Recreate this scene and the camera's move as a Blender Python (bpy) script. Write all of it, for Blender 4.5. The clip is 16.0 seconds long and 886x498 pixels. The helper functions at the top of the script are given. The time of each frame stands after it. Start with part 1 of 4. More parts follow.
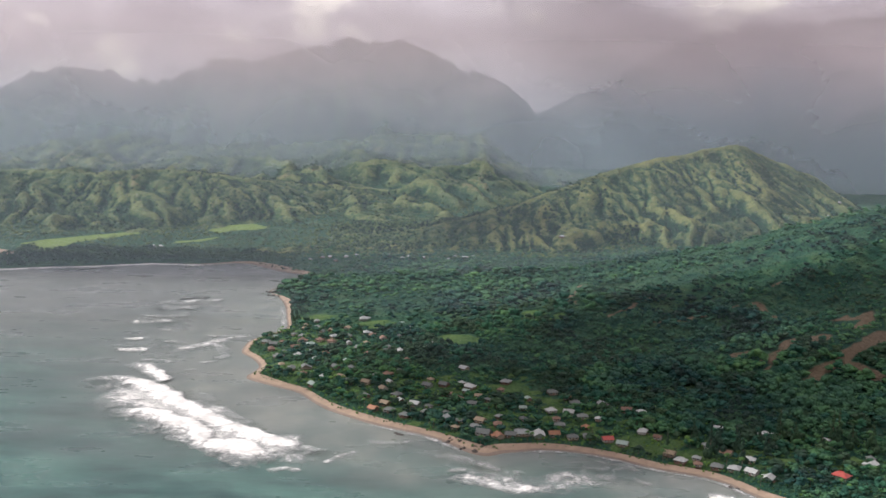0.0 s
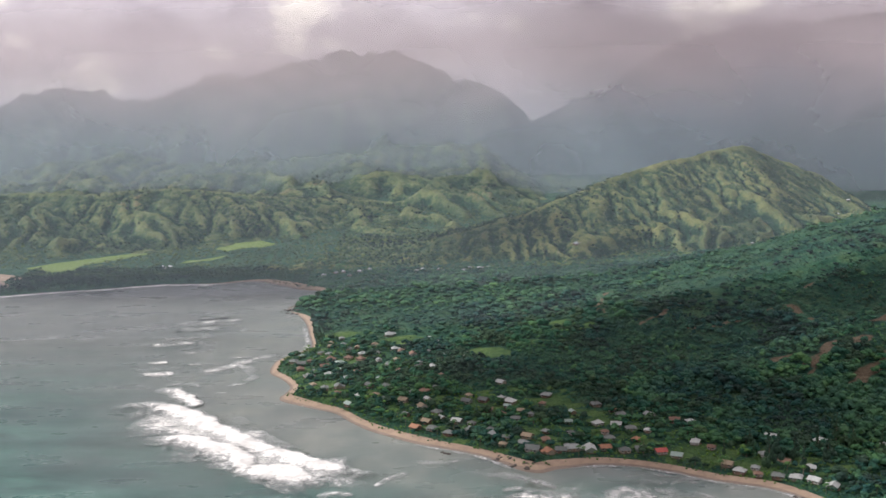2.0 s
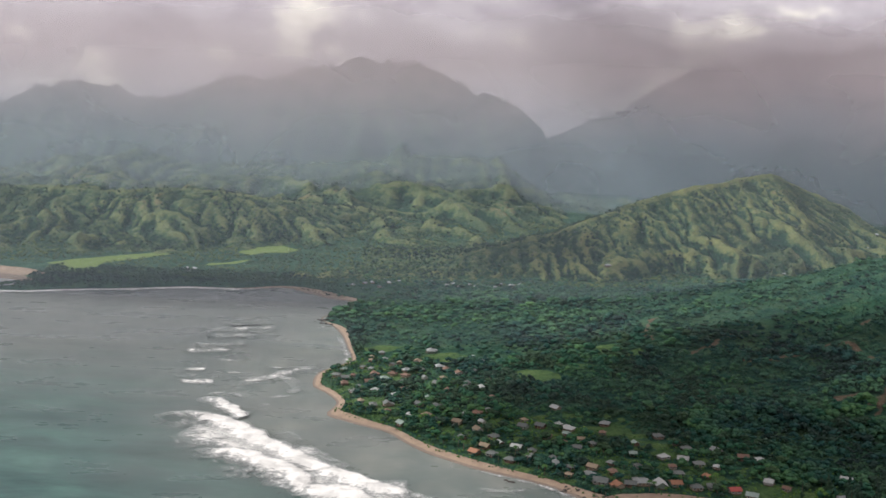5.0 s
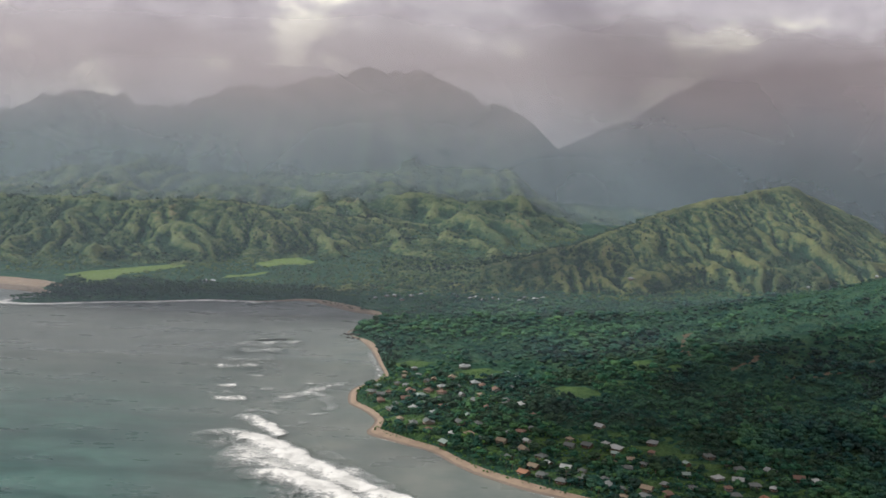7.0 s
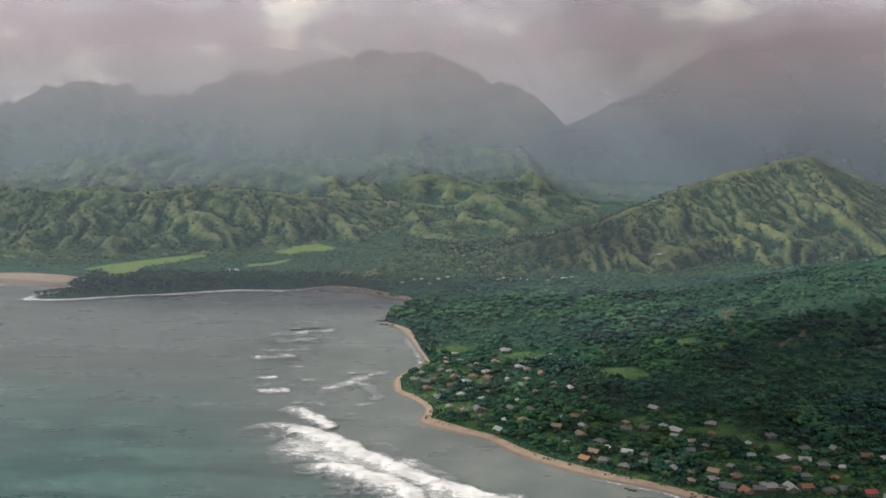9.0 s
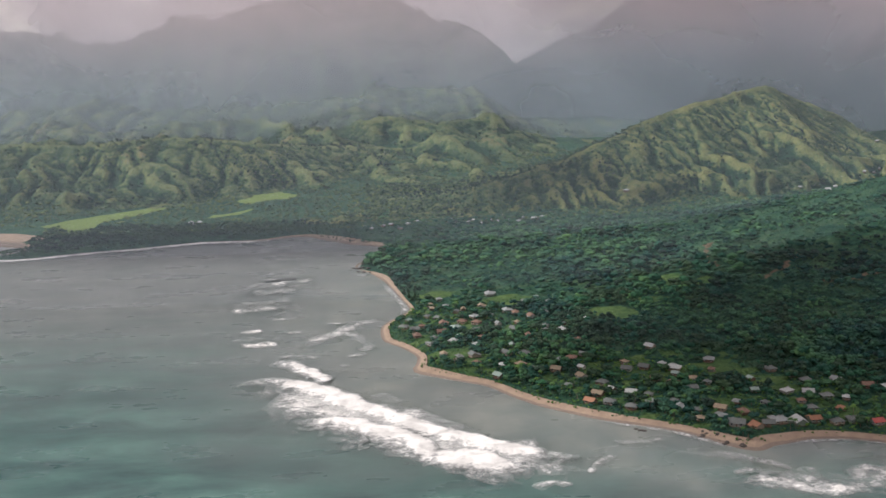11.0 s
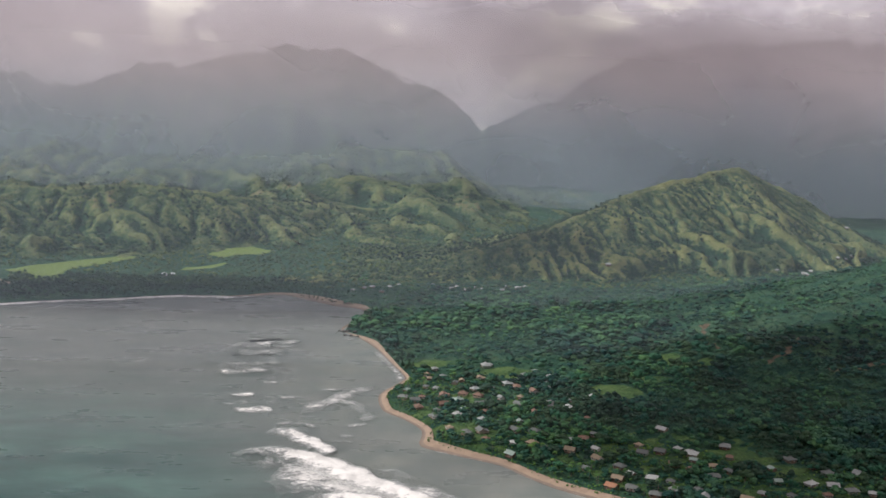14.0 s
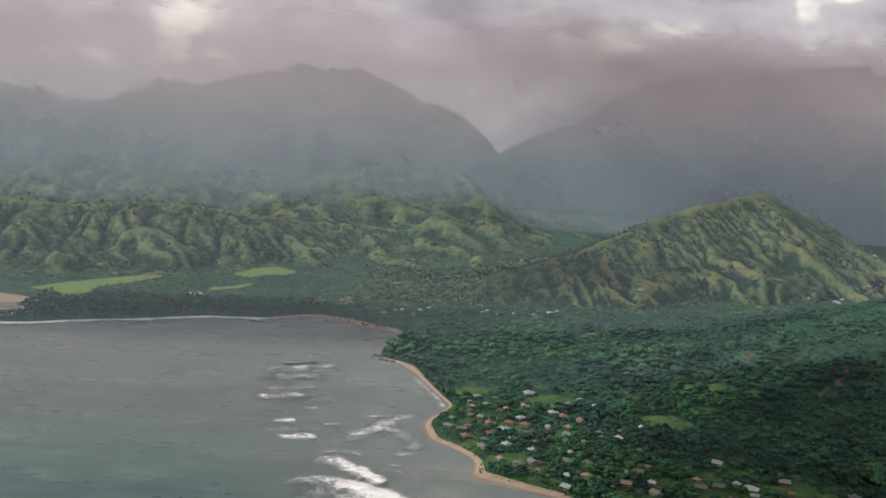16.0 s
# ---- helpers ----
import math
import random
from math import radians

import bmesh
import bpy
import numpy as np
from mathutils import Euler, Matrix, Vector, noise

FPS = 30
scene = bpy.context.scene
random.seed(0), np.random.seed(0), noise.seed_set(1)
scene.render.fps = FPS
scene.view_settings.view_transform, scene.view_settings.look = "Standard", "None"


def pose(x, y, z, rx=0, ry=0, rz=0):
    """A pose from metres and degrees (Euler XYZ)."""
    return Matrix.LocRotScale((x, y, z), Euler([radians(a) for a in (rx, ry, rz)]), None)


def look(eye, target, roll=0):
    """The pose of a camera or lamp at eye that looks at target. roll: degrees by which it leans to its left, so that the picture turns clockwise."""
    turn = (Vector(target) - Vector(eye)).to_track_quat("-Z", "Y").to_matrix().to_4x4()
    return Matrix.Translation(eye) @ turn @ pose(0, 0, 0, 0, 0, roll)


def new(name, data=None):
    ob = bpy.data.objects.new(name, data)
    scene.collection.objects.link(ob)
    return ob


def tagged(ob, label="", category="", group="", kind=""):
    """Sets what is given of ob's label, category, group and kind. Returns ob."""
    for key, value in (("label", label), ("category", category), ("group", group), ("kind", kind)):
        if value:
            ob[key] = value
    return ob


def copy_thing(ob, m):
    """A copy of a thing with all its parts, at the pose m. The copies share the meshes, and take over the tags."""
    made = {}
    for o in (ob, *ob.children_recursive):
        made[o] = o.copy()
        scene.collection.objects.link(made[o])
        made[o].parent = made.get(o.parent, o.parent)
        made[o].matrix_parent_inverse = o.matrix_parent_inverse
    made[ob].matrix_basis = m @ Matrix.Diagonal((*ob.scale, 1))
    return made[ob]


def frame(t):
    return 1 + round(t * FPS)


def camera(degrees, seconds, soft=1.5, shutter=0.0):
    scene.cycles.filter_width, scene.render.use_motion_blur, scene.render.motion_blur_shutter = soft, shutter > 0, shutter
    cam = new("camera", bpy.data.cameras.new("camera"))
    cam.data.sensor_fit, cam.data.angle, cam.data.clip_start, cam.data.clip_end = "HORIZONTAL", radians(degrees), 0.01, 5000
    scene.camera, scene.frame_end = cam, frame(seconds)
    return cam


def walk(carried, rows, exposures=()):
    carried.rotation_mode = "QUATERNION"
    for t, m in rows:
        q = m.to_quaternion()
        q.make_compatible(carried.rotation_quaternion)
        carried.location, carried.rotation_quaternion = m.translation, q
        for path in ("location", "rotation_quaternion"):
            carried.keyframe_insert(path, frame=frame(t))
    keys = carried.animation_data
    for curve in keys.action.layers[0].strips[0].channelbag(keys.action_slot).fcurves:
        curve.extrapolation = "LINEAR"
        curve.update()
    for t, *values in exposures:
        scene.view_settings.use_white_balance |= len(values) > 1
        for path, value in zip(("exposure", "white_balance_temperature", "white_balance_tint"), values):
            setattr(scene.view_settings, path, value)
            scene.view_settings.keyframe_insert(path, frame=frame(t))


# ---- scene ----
cam = camera(46.0, 16.0, soft=1.6)
PATH = [
    (0, (-0.694, -0.056, 315.426), (-0.731, 1.921, 315.125), 1.0),
    (0.5, (-12.895, 5.643, 315.425), (-12.953, 7.617, 315.108), 0.9),
    (1, (-25.082, 11.336, 315.425), (-25.145, 13.31, 315.106), 0.6),
    (1.5, (-37.238, 17.032, 315.427), (-37.284, 19.01, 315.136), -0.2),
    (2, (-49.374, 22.743, 315.434), (-49.388, 24.723, 315.151), -0.8),
    (2.5, (-61.488, 28.476, 315.443), (-61.491, 30.453, 315.142), -0.7),
    (3, (-73.55, 34.222, 315.451), (-73.567, 36.197, 315.135), -0.2),
    (3.5, (-85.556, 39.988, 315.455), (-85.574, 41.962, 315.132), 0.8),
    (4, (-97.49, 45.778, 315.459), (-97.496, 47.758, 315.173), 1.5),
    (6.5, (-156.856, 74.896, 315.467), (-156.858, 76.88, 315.217), 2.5),
    (7, (-168.699, 80.783, 315.465), (-168.692, 82.768, 315.223), 2.3),
    (7.5, (-180.506, 86.737, 315.461), (-180.49, 88.723, 315.222), 2.0),
    (8, (-192.282, 92.787, 315.455), (-192.266, 94.771, 315.209), 1.3),
    (8.5, (-204.031, 98.951, 315.449), (-204.024, 100.934, 315.19), 0.8),
    (9, (-215.748, 105.246, 315.443), (-215.739, 107.227, 315.163), 0.5),
    (9.5, (-227.426, 111.678, 315.433), (-227.397, 113.652, 315.114), 0.1),
    (10, (-239.063, 118.247, 315.423), (-238.999, 120.214, 315.065), -0.3),
    (10.2, (-243.715, 120.937, 315.42), (-243.635, 122.9, 315.047), -0.5),
    (12.3, (-292.586, 149.834, 315.358), (-292.446, 151.789, 314.961), -1.2),
    (12.5, (-297.203, 152.588, 315.356), (-297.051, 154.547, 314.981), -0.9),
    (13, (-308.658, 159.473, 315.353), (-308.466, 161.438, 315.033), -0.1),
    (13.5, (-320.012, 166.326, 315.349), (-319.783, 168.292, 315.063), 1.2),
    (14, (-331.276, 173.139, 315.349), (-331.044, 175.106, 315.075), 2.4),
    (14.5, (-342.462, 179.908, 315.35), (-342.247, 181.877, 315.077), 3.1),
    (15, (-353.597, 186.647, 315.354), (-353.377, 188.618, 315.095), 3.4),
    (15.5, (-364.701, 193.356, 315.355), (-364.462, 195.326, 315.11), 3.2),
    (16, (-375.788, 200.044, 315.356), (-375.564, 202.017, 315.12), 3.2),
]
walk(cam, [(t, look(eye, target, roll)) for t, eye, target, roll in PATH], [(0, 0.18, 6100, 14), (4, 0.10, 6100, 13), (6.5, -0.22, 6100, 8), (8.5, -0.24, 6100, 8), (10, -0.09, 6150, 11), (12.5, 0.02, 6200, 17), (14.5, -0.21, 6150, 12), (16, -0.25, 6150, 10)])

# ---- daylight: broken overcast with the sun breaking through ----
SUN_DIR = Vector((-0.80, 0.16, 0.60)).normalized()
world = bpy.data.worlds.new("sky")
scene.world = world
world.use_nodes = True


def nodes_of(tree):
    tree.nodes.clear()
    return tree.nodes, tree.links


def add_node(nt, kind, **values):
    n = nt.nodes.new(kind)
    for k, v in values.items():
        if k in n.inputs:
            n.inputs[k].default_value = v
    return n


def ramp(nt, src, stops):
    r = nt.nodes.new("ShaderNodeValToRGB")
    e = r.color_ramp.elements
    while len(e) < len(stops):
        e.new(0.5)
    for el, (p, c) in zip(e, stops):
        el.position = p
        el.color = (*c, 1) if not isinstance(c, (int, float)) else (c, c, c, 1)
    nt.links.new(src, r.inputs["Fac"])
    return r.outputs["Color"]


def mix_colour(nt, fac, a, b, mode="MIX"):
    m = nt.nodes.new("ShaderNodeMix")
    m.data_type, m.blend_type = "RGBA", mode
    for sock, v in ((m.inputs[0], fac), (m.inputs[6], a), (m.inputs[7], b)):
        if hasattr(v, "links"):
            nt.links.new(v, sock)
        elif isinstance(v, (int, float)):
            sock.default_value = v
        else:
            sock.default_value = (*v, 1)
    return m.outputs[2]


def calc(nt, op, a, b=0.0, clamp=False):
    m = nt.nodes.new("ShaderNodeMath")
    m.operation, m.use_clamp = op, clamp
    for sock, v in zip(m.inputs, (a, b)):
        if hasattr(v, "links"):
            nt.links.new(v, sock)
        else:
            sock.default_value = v
    return m.outputs[0]


def noise_at(nt, vec, scale, detail=4.0, rough=0.55, stretch=None, distort=0.0):
    if stretch:
        mp = nt.nodes.new("ShaderNodeMapping")
        mp.inputs["Scale"].default_value = stretch
        nt.links.new(vec, mp.inputs["Vector"])
        vec = mp.outputs["Vector"]
    n = add_node(nt, "ShaderNodeTexNoise", Scale=scale, Detail=detail, Roughness=rough, Distortion=distort)
    nt.links.new(vec, n.inputs["Vector"])
    return n.outputs["Fac"]


def build_sky():
    nt = world.node_tree
    nt.nodes.clear()
    sky = nt.nodes.new("ShaderNodeTexSky")
    sky.sky_type, sky.sun_disc = "NISHITA", False
    sky.sun_elevation = math.asin(SUN_DIR.z)
    sky.sun_rotation = math.atan2(SUN_DIR.x, SUN_DIR.y)
    clear = mix_colour(nt, 1.0, sky.outputs["Color"], (0.1, 0.1, 0.1), "MULTIPLY")
    co = nt.nodes.new("ShaderNodeTexCoord").outputs["Generated"]
    turned = nt.nodes.new("ShaderNodeMapping")
    turned.inputs["Rotation"].default_value = (0.0, 0.0, radians(35))
    nt.links.new(co, turned.inputs["Vector"])
    co = turned.outputs["Vector"]
    broad = noise_at(nt, co, 4.2, 2, 0.5, (1.0, 1.0, 1.8))
    heap = noise_at(nt, co, 10.0, 6, 0.55, (1.0, 1.0, 1.9), 0.35)
    both = calc(nt, "ADD", calc(nt, "MULTIPLY", broad, 0.4), calc(nt, "MULTIPLY", heap, 0.6))
    cloud = ramp(nt, both, [(0.40, (0.48, 0.412, 0.438)), (0.47, (0.68, 0.592, 0.610)), (0.54, (0.82, 0.725, 0.722)), (0.595, (1.6, 1.46, 1.22))])
    col = mix_colour(nt, 0.93, clear, cloud)
    bg = add_node(nt, "ShaderNodeBackground", Strength=1.0)
    nt.links.new(col, bg.inputs["Color"])
    out = nt.nodes.new("ShaderNodeOutputWorld")
    nt.links.new(bg.outputs[0], out.inputs["Surface"])


build_sky()
sun = new("sun", bpy.data.lights.new("sun", "SUN"))
sun.data.energy, sun.data.angle, sun.data.color = 4.6, radians(4.0), (1.0, 0.95, 0.86)
sun.matrix_world = look(SUN_DIR * 1500, (0, 0, 0))


# ---- materials ----
def surface(name, rough=0.9):
    m = bpy.data.materials.new(name)
    m.use_nodes = True
    nt = m.node_tree
    b = nt.nodes["Principled BSDF"]
    b.inputs["Roughness"].default_value = rough
    co = nt.nodes.new("ShaderNodeTexCoord").outputs["Object"]
    return m, nt, b, co


def bump(nt, b, height, strength, dist):
    n = add_node(nt, "ShaderNodeBump", Strength=strength, Distance=dist)
    nt.links.new(height, n.inputs["Height"])
    nt.links.new(n.outputs[0], b.inputs["Normal"])


def attribute(nt, name):
    a = nt.nodes.new("ShaderNodeAttribute")
    a.attribute_name = name
    return a.outputs["Fac"]


def foliage(name, dark, mid, light, patch=0.006):
    m, nt, b, co = surface(name, 0.75)
    b.inputs["Specular IOR Level"].default_value = 0.25
    geo = nt.nodes.new("ShaderNodeNewGeometry")
    rnd = geo.outputs["Random Per Island"]
    pos = geo.outputs["Position"]
    tone = ramp(nt, calc(nt, "ADD", 0.22, calc(nt, "MULTIPLY", rnd, 0.55)), [(0.0, dark), (0.55, mid), (1.0, light)])
    zone = ramp(nt, noise_at(nt, pos, patch, 5, 0.62), [(0.34, (0.68, 0.78, 0.84)), (0.43, (1.0, 1.0, 1.0)), (0.58, (1.75, 1.52, 0.96))])
    grove = ramp(nt, noise_at(nt, pos, 0.035, 4, 0.6), [(0.36, (0.75, 0.82, 0.86)), (0.5, (1.0, 1.0, 1.0)), (0.64, (1.32, 1.24, 1.0))])
    zone = mix_colour(nt, 1.0, zone, grove, "MULTIPLY")
    col = mix_colour(nt, 1.0, tone, zone, "MULTIPLY")
    leaf = ramp(nt, noise_at(nt, pos, 0.9, 3), [(0.3, 0.7), (0.7, 1.25)])
    col = mix_colour(nt, 1.0, col, leaf, "MULTIPLY")
    nt.links.new(col, b.inputs["Base Color"])
    return m


LEAF = foliage("forest_leaf", (0.0065, 0.038, 0.033), (0.011, 0.055, 0.046), (0.022, 0.082, 0.058))
SHRUB = foliage("shrub_leaf", (0.014, 0.054, 0.041), (0.027, 0.083, 0.053), (0.049, 0.112, 0.061))
DARK_LEAF = foliage("needle_leaf", (0.008, 0.027, 0.022), (0.014, 0.038, 0.028), (0.024, 0.052, 0.035))
# Lighter, yellower shrub green: valley sunlight put into the leaf colour.
SUNLIT_SCRUB = foliage("sunlit_scrub_leaf", (0.028, 0.058, 0.036), (0.054, 0.090, 0.045), (0.088, 0.124, 0.056))
PALM_LEAF = foliage("palm_leaf", (0.030, 0.085, 0.025), (0.050, 0.115, 0.035), (0.085, 0.150, 0.045))


def bark():
    m, nt, b, co = surface("bark", 0.95)
    nt.links.new(ramp(nt, noise_at(nt, co, 3.0, 4, stretch=(1, 1, 0.2)), [(0.3, (0.07, 0.05, 0.035)), (0.7, (0.20, 0.16, 0.12))]), b.inputs["Base Color"])
    return m


BARK = bark()


def land_material(name, grass_dark, grass, grass_light, soil, shrub_cut=0.5, soil_cut=0.62, fine=0.03):
    """Hillside: grass and scrub in patches, paler on raised ground and darker in hollows, with bare soil where the
    attribute 'bare' says so.
    """
    m, nt, b, co = surface(name, 0.95)
    b.inputs["Specular IOR Level"].default_value = 0.15
    big = noise_at(nt, co, 0.006, 4, 0.6)
    small = noise_at(nt, co, fine, 6, 0.72)
    tiny = noise_at(nt, co, 0.35, 4, 0.6)
    # Colour follows the relief: paler on raised spurs, darker in gullies.
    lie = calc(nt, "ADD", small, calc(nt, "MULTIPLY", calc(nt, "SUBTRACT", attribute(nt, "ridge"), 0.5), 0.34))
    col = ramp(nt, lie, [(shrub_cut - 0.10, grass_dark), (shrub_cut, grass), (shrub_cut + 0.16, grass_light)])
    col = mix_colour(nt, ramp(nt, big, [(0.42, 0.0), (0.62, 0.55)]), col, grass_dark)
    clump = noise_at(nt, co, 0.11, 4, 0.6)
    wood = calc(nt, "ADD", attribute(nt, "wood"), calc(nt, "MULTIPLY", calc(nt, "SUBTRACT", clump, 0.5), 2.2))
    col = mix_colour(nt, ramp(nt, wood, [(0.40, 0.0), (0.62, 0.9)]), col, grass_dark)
    bare = calc(nt, "ADD", attribute(nt, "bare"), calc(nt, "MULTIPLY", calc(nt, "SUBTRACT", small, 0.5), 1.3))
    col = mix_colour(nt, ramp(nt, bare, [(soil_cut - 0.20, 0.0), (soil_cut + 0.20, 0.8)]), col, soil)
    lawn = ramp(nt, calc(nt, "ADD", attribute(nt, "lawn"), calc(nt, "MULTIPLY", calc(nt, "SUBTRACT", tiny, 0.5), 0.3)), [(0.45, 0.0), (0.6, 1.0)])
    green = ramp(nt, noise_at(nt, co, 0.05, 4), [(0.35, (0.036, 0.085, 0.032)), (0.65, (0.085, 0.142, 0.047))])
    green = mix_colour(nt, ramp(nt, attribute(nt, "pasture"), [(0.3, 0.0), (0.7, 1.0)]), green, (0.150, 0.215, 0.062))
    col = mix_colour(nt, lawn, col, green)
    col = mix_colour(nt, 1.0, col, ramp(nt, tiny, [(0.3, 0.72), (0.7, 1.25)]), "MULTIPLY")
    nt.links.new(col, b.inputs["Base Color"])
    bump(nt, b, calc(nt, "ADD", calc(nt, "MULTIPLY", clump, 0.6), calc(nt, "MULTIPLY", tiny, 0.3)), 1.0, 8.0)
    return m


GROUND = land_material("ground_cover", (0.016, 0.056, 0.039), (0.031, 0.085, 0.049), (0.066, 0.116, 0.057), (0.145, 0.100, 0.068), 0.5, 0.62)
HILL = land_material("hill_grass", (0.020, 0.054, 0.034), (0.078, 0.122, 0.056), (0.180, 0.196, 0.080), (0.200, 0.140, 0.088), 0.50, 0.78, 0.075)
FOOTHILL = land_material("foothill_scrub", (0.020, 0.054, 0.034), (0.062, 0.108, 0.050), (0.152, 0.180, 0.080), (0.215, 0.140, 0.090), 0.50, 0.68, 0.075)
MOUNTAIN = land_material("mountain_forest", (0.025, 0.055, 0.035), (0.045, 0.085, 0.045), (0.075, 0.110, 0.060), (0.14, 0.11, 0.08), 0.5, 0.8, 0.015)


def sand_material():
    m, nt, b, co = surface("sand", 0.95)
    wet = attribute(nt, "wet")
    dry = ramp(nt, noise_at(nt, co, 0.12, 4), [(0.3, (0.225, 0.165, 0.118)), (0.7, (0.325, 0.245, 0.175))])
    damp = ramp(nt, noise_at(nt, co, 0.3, 4), [(0.3, (0.15, 0.118, 0.094)), (0.7, (0.20, 0.156, 0.122))])
    nt.links.new(mix_colour(nt, ramp(nt, calc(nt, "ADD", wet, calc(nt, "MULTIPLY", calc(nt, "SUBTRACT", noise_at(nt, co, 0.08, 3), 0.5), 0.5)), [(0.4, 0.0), (0.65, 1.0)]), dry, damp), b.inputs["Base Color"])
    bump(nt, b, noise_at(nt, co, 0.8, 4), 0.4, 0.3)
    return m


SAND = sand_material()


def water_material():
    m, nt, b, co = surface("sea_water", 0.16)
    b.inputs["IOR"].default_value = 1.33
    shallow = attribute(nt, "shallow")
    deep = ramp(nt, noise_at(nt, co, 0.010, 8, 0.66, (1.0, 2.4, 1.0), 0.4), [(0.36, (0.020, 0.056, 0.053)), (0.5, (0.042, 0.100, 0.089)), (0.66, (0.070, 0.152, 0.128))])
    reef = ramp(nt, noise_at(nt, co, 0.02, 5), [(0.4, (0.13, 0.155, 0.142)), (0.65, (0.19, 0.205, 0.182))])
    # Grey for the farther bay: sky reflection and haze put into the base colour.
    grey = ramp(nt, noise_at(nt, co, 0.012, 5, 0.6, (1.0, 2.2, 1.0)), [(0.35, (0.108, 0.124, 0.118)), (0.65, (0.138, 0.150, 0.142))])
    turned = nt.nodes.new("ShaderNodeVectorRotate")
    turned.rotation_type = "Z_AXIS"
    turned.inputs["Angle"].default_value = 0.75
    nt.links.new(co, turned.inputs["Vector"])
    # Dark diagonal streaks: shading of the swell put into the colour.
    swell_shade = noise_at(nt, turned.outputs[0], 0.006, 3, 0.5, (1.0, 2.6, 1.0), 0.2)
    deep = mix_colour(nt, ramp(nt, swell_shade, [(0.52, 0.0), (0.70, 0.6)]), deep, (0.018, 0.062, 0.058))
    deep = mix_colour(nt, attribute(nt, "open"), grey, deep)
    nt.links.new(mix_colour(nt, shallow, deep, reef), b.inputs["Base Color"])
    nt.links.new(ramp(nt, noise_at(nt, co, 0.010, 4, 0.6, (1, 2.0, 1)), [(0.35, 0.24), (0.7, 0.42)]), b.inputs["Roughness"])
    return m


WATER = water_material()


def foam_material():
    m, nt, b, co = surface("foam", 0.8)
    m.surface_render_method = "DITHERED"
    cover = attribute(nt, "cover")
    soft = noise_at(nt, co, 0.034, 5, 0.60, None, 1.3)
    lace = noise_at(nt, co, 0.20, 5, 0.62, None, 0.8)
    n = calc(nt, "ADD", calc(nt, "MULTIPLY", calc(nt, "SUBTRACT", soft, 0.5), 1.8), calc(nt, "MULTIPLY", calc(nt, "SUBTRACT", lace, 0.5), 1.5))
    a = calc(nt, "ADD", cover, n)
    alpha = ramp(nt, a, [(0.16, 0.0), (0.58, 0.42), (1.15, 0.96)])
    body = ramp(nt, a, [(0.45, (0.40, 0.43, 0.42)), (0.9, (0.60, 0.60, 0.58)), (1.4, (0.80, 0.79, 0.75))])
    # Grey mottling puts the shading between foam crests into the colour.
    shade = ramp(nt, noise_at(nt, co, 0.055, 4, 0.55, None, 0.6), [(0.36, 0.66), (0.60, 1.0)])
    nt.links.new(mix_colour(nt, 1.0, body, shade, "MULTIPLY"), b.inputs["Base Color"])
    nt.links.new(alpha, b.inputs["Alpha"])
    bump(nt, b, soft, 0.5, 5.0)
    return m


FOAM = foam_material()


def veil_material(name, thin, thick, low, high, top, torn=220.0, thin_out=150.0, scale=0.0020):
    """A see-through sheet that stands in for distance haze, drizzle and low cloud: thin below, thickest at the cloud
    base, torn open above.
    """
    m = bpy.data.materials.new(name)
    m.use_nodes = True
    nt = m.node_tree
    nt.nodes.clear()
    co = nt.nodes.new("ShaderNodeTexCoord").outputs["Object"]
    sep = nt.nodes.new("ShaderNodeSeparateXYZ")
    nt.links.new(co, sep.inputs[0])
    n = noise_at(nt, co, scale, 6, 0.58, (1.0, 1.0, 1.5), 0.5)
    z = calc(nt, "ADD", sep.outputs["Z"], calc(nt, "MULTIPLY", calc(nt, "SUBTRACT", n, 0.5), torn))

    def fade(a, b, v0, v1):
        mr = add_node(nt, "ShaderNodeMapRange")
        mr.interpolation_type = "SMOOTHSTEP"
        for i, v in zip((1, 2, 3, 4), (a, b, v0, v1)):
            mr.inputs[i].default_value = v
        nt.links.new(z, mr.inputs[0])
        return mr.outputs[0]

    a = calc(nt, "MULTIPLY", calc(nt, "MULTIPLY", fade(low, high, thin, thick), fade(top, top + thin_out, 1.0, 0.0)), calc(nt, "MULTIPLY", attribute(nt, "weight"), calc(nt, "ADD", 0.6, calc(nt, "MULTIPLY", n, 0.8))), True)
    # distance-haze tint painted by height: blue low down, pinkish above
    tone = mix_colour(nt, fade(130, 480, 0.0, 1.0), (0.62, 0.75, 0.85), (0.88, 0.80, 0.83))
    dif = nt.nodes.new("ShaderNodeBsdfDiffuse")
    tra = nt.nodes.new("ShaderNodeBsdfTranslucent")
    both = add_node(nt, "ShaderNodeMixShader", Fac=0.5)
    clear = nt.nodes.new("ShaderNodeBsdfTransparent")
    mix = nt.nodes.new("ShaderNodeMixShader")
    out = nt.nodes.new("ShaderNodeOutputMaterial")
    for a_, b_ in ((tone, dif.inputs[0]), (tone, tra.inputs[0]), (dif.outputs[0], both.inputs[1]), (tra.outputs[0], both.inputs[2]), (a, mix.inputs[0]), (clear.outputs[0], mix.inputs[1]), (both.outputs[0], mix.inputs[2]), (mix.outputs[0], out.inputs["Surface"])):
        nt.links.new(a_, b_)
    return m


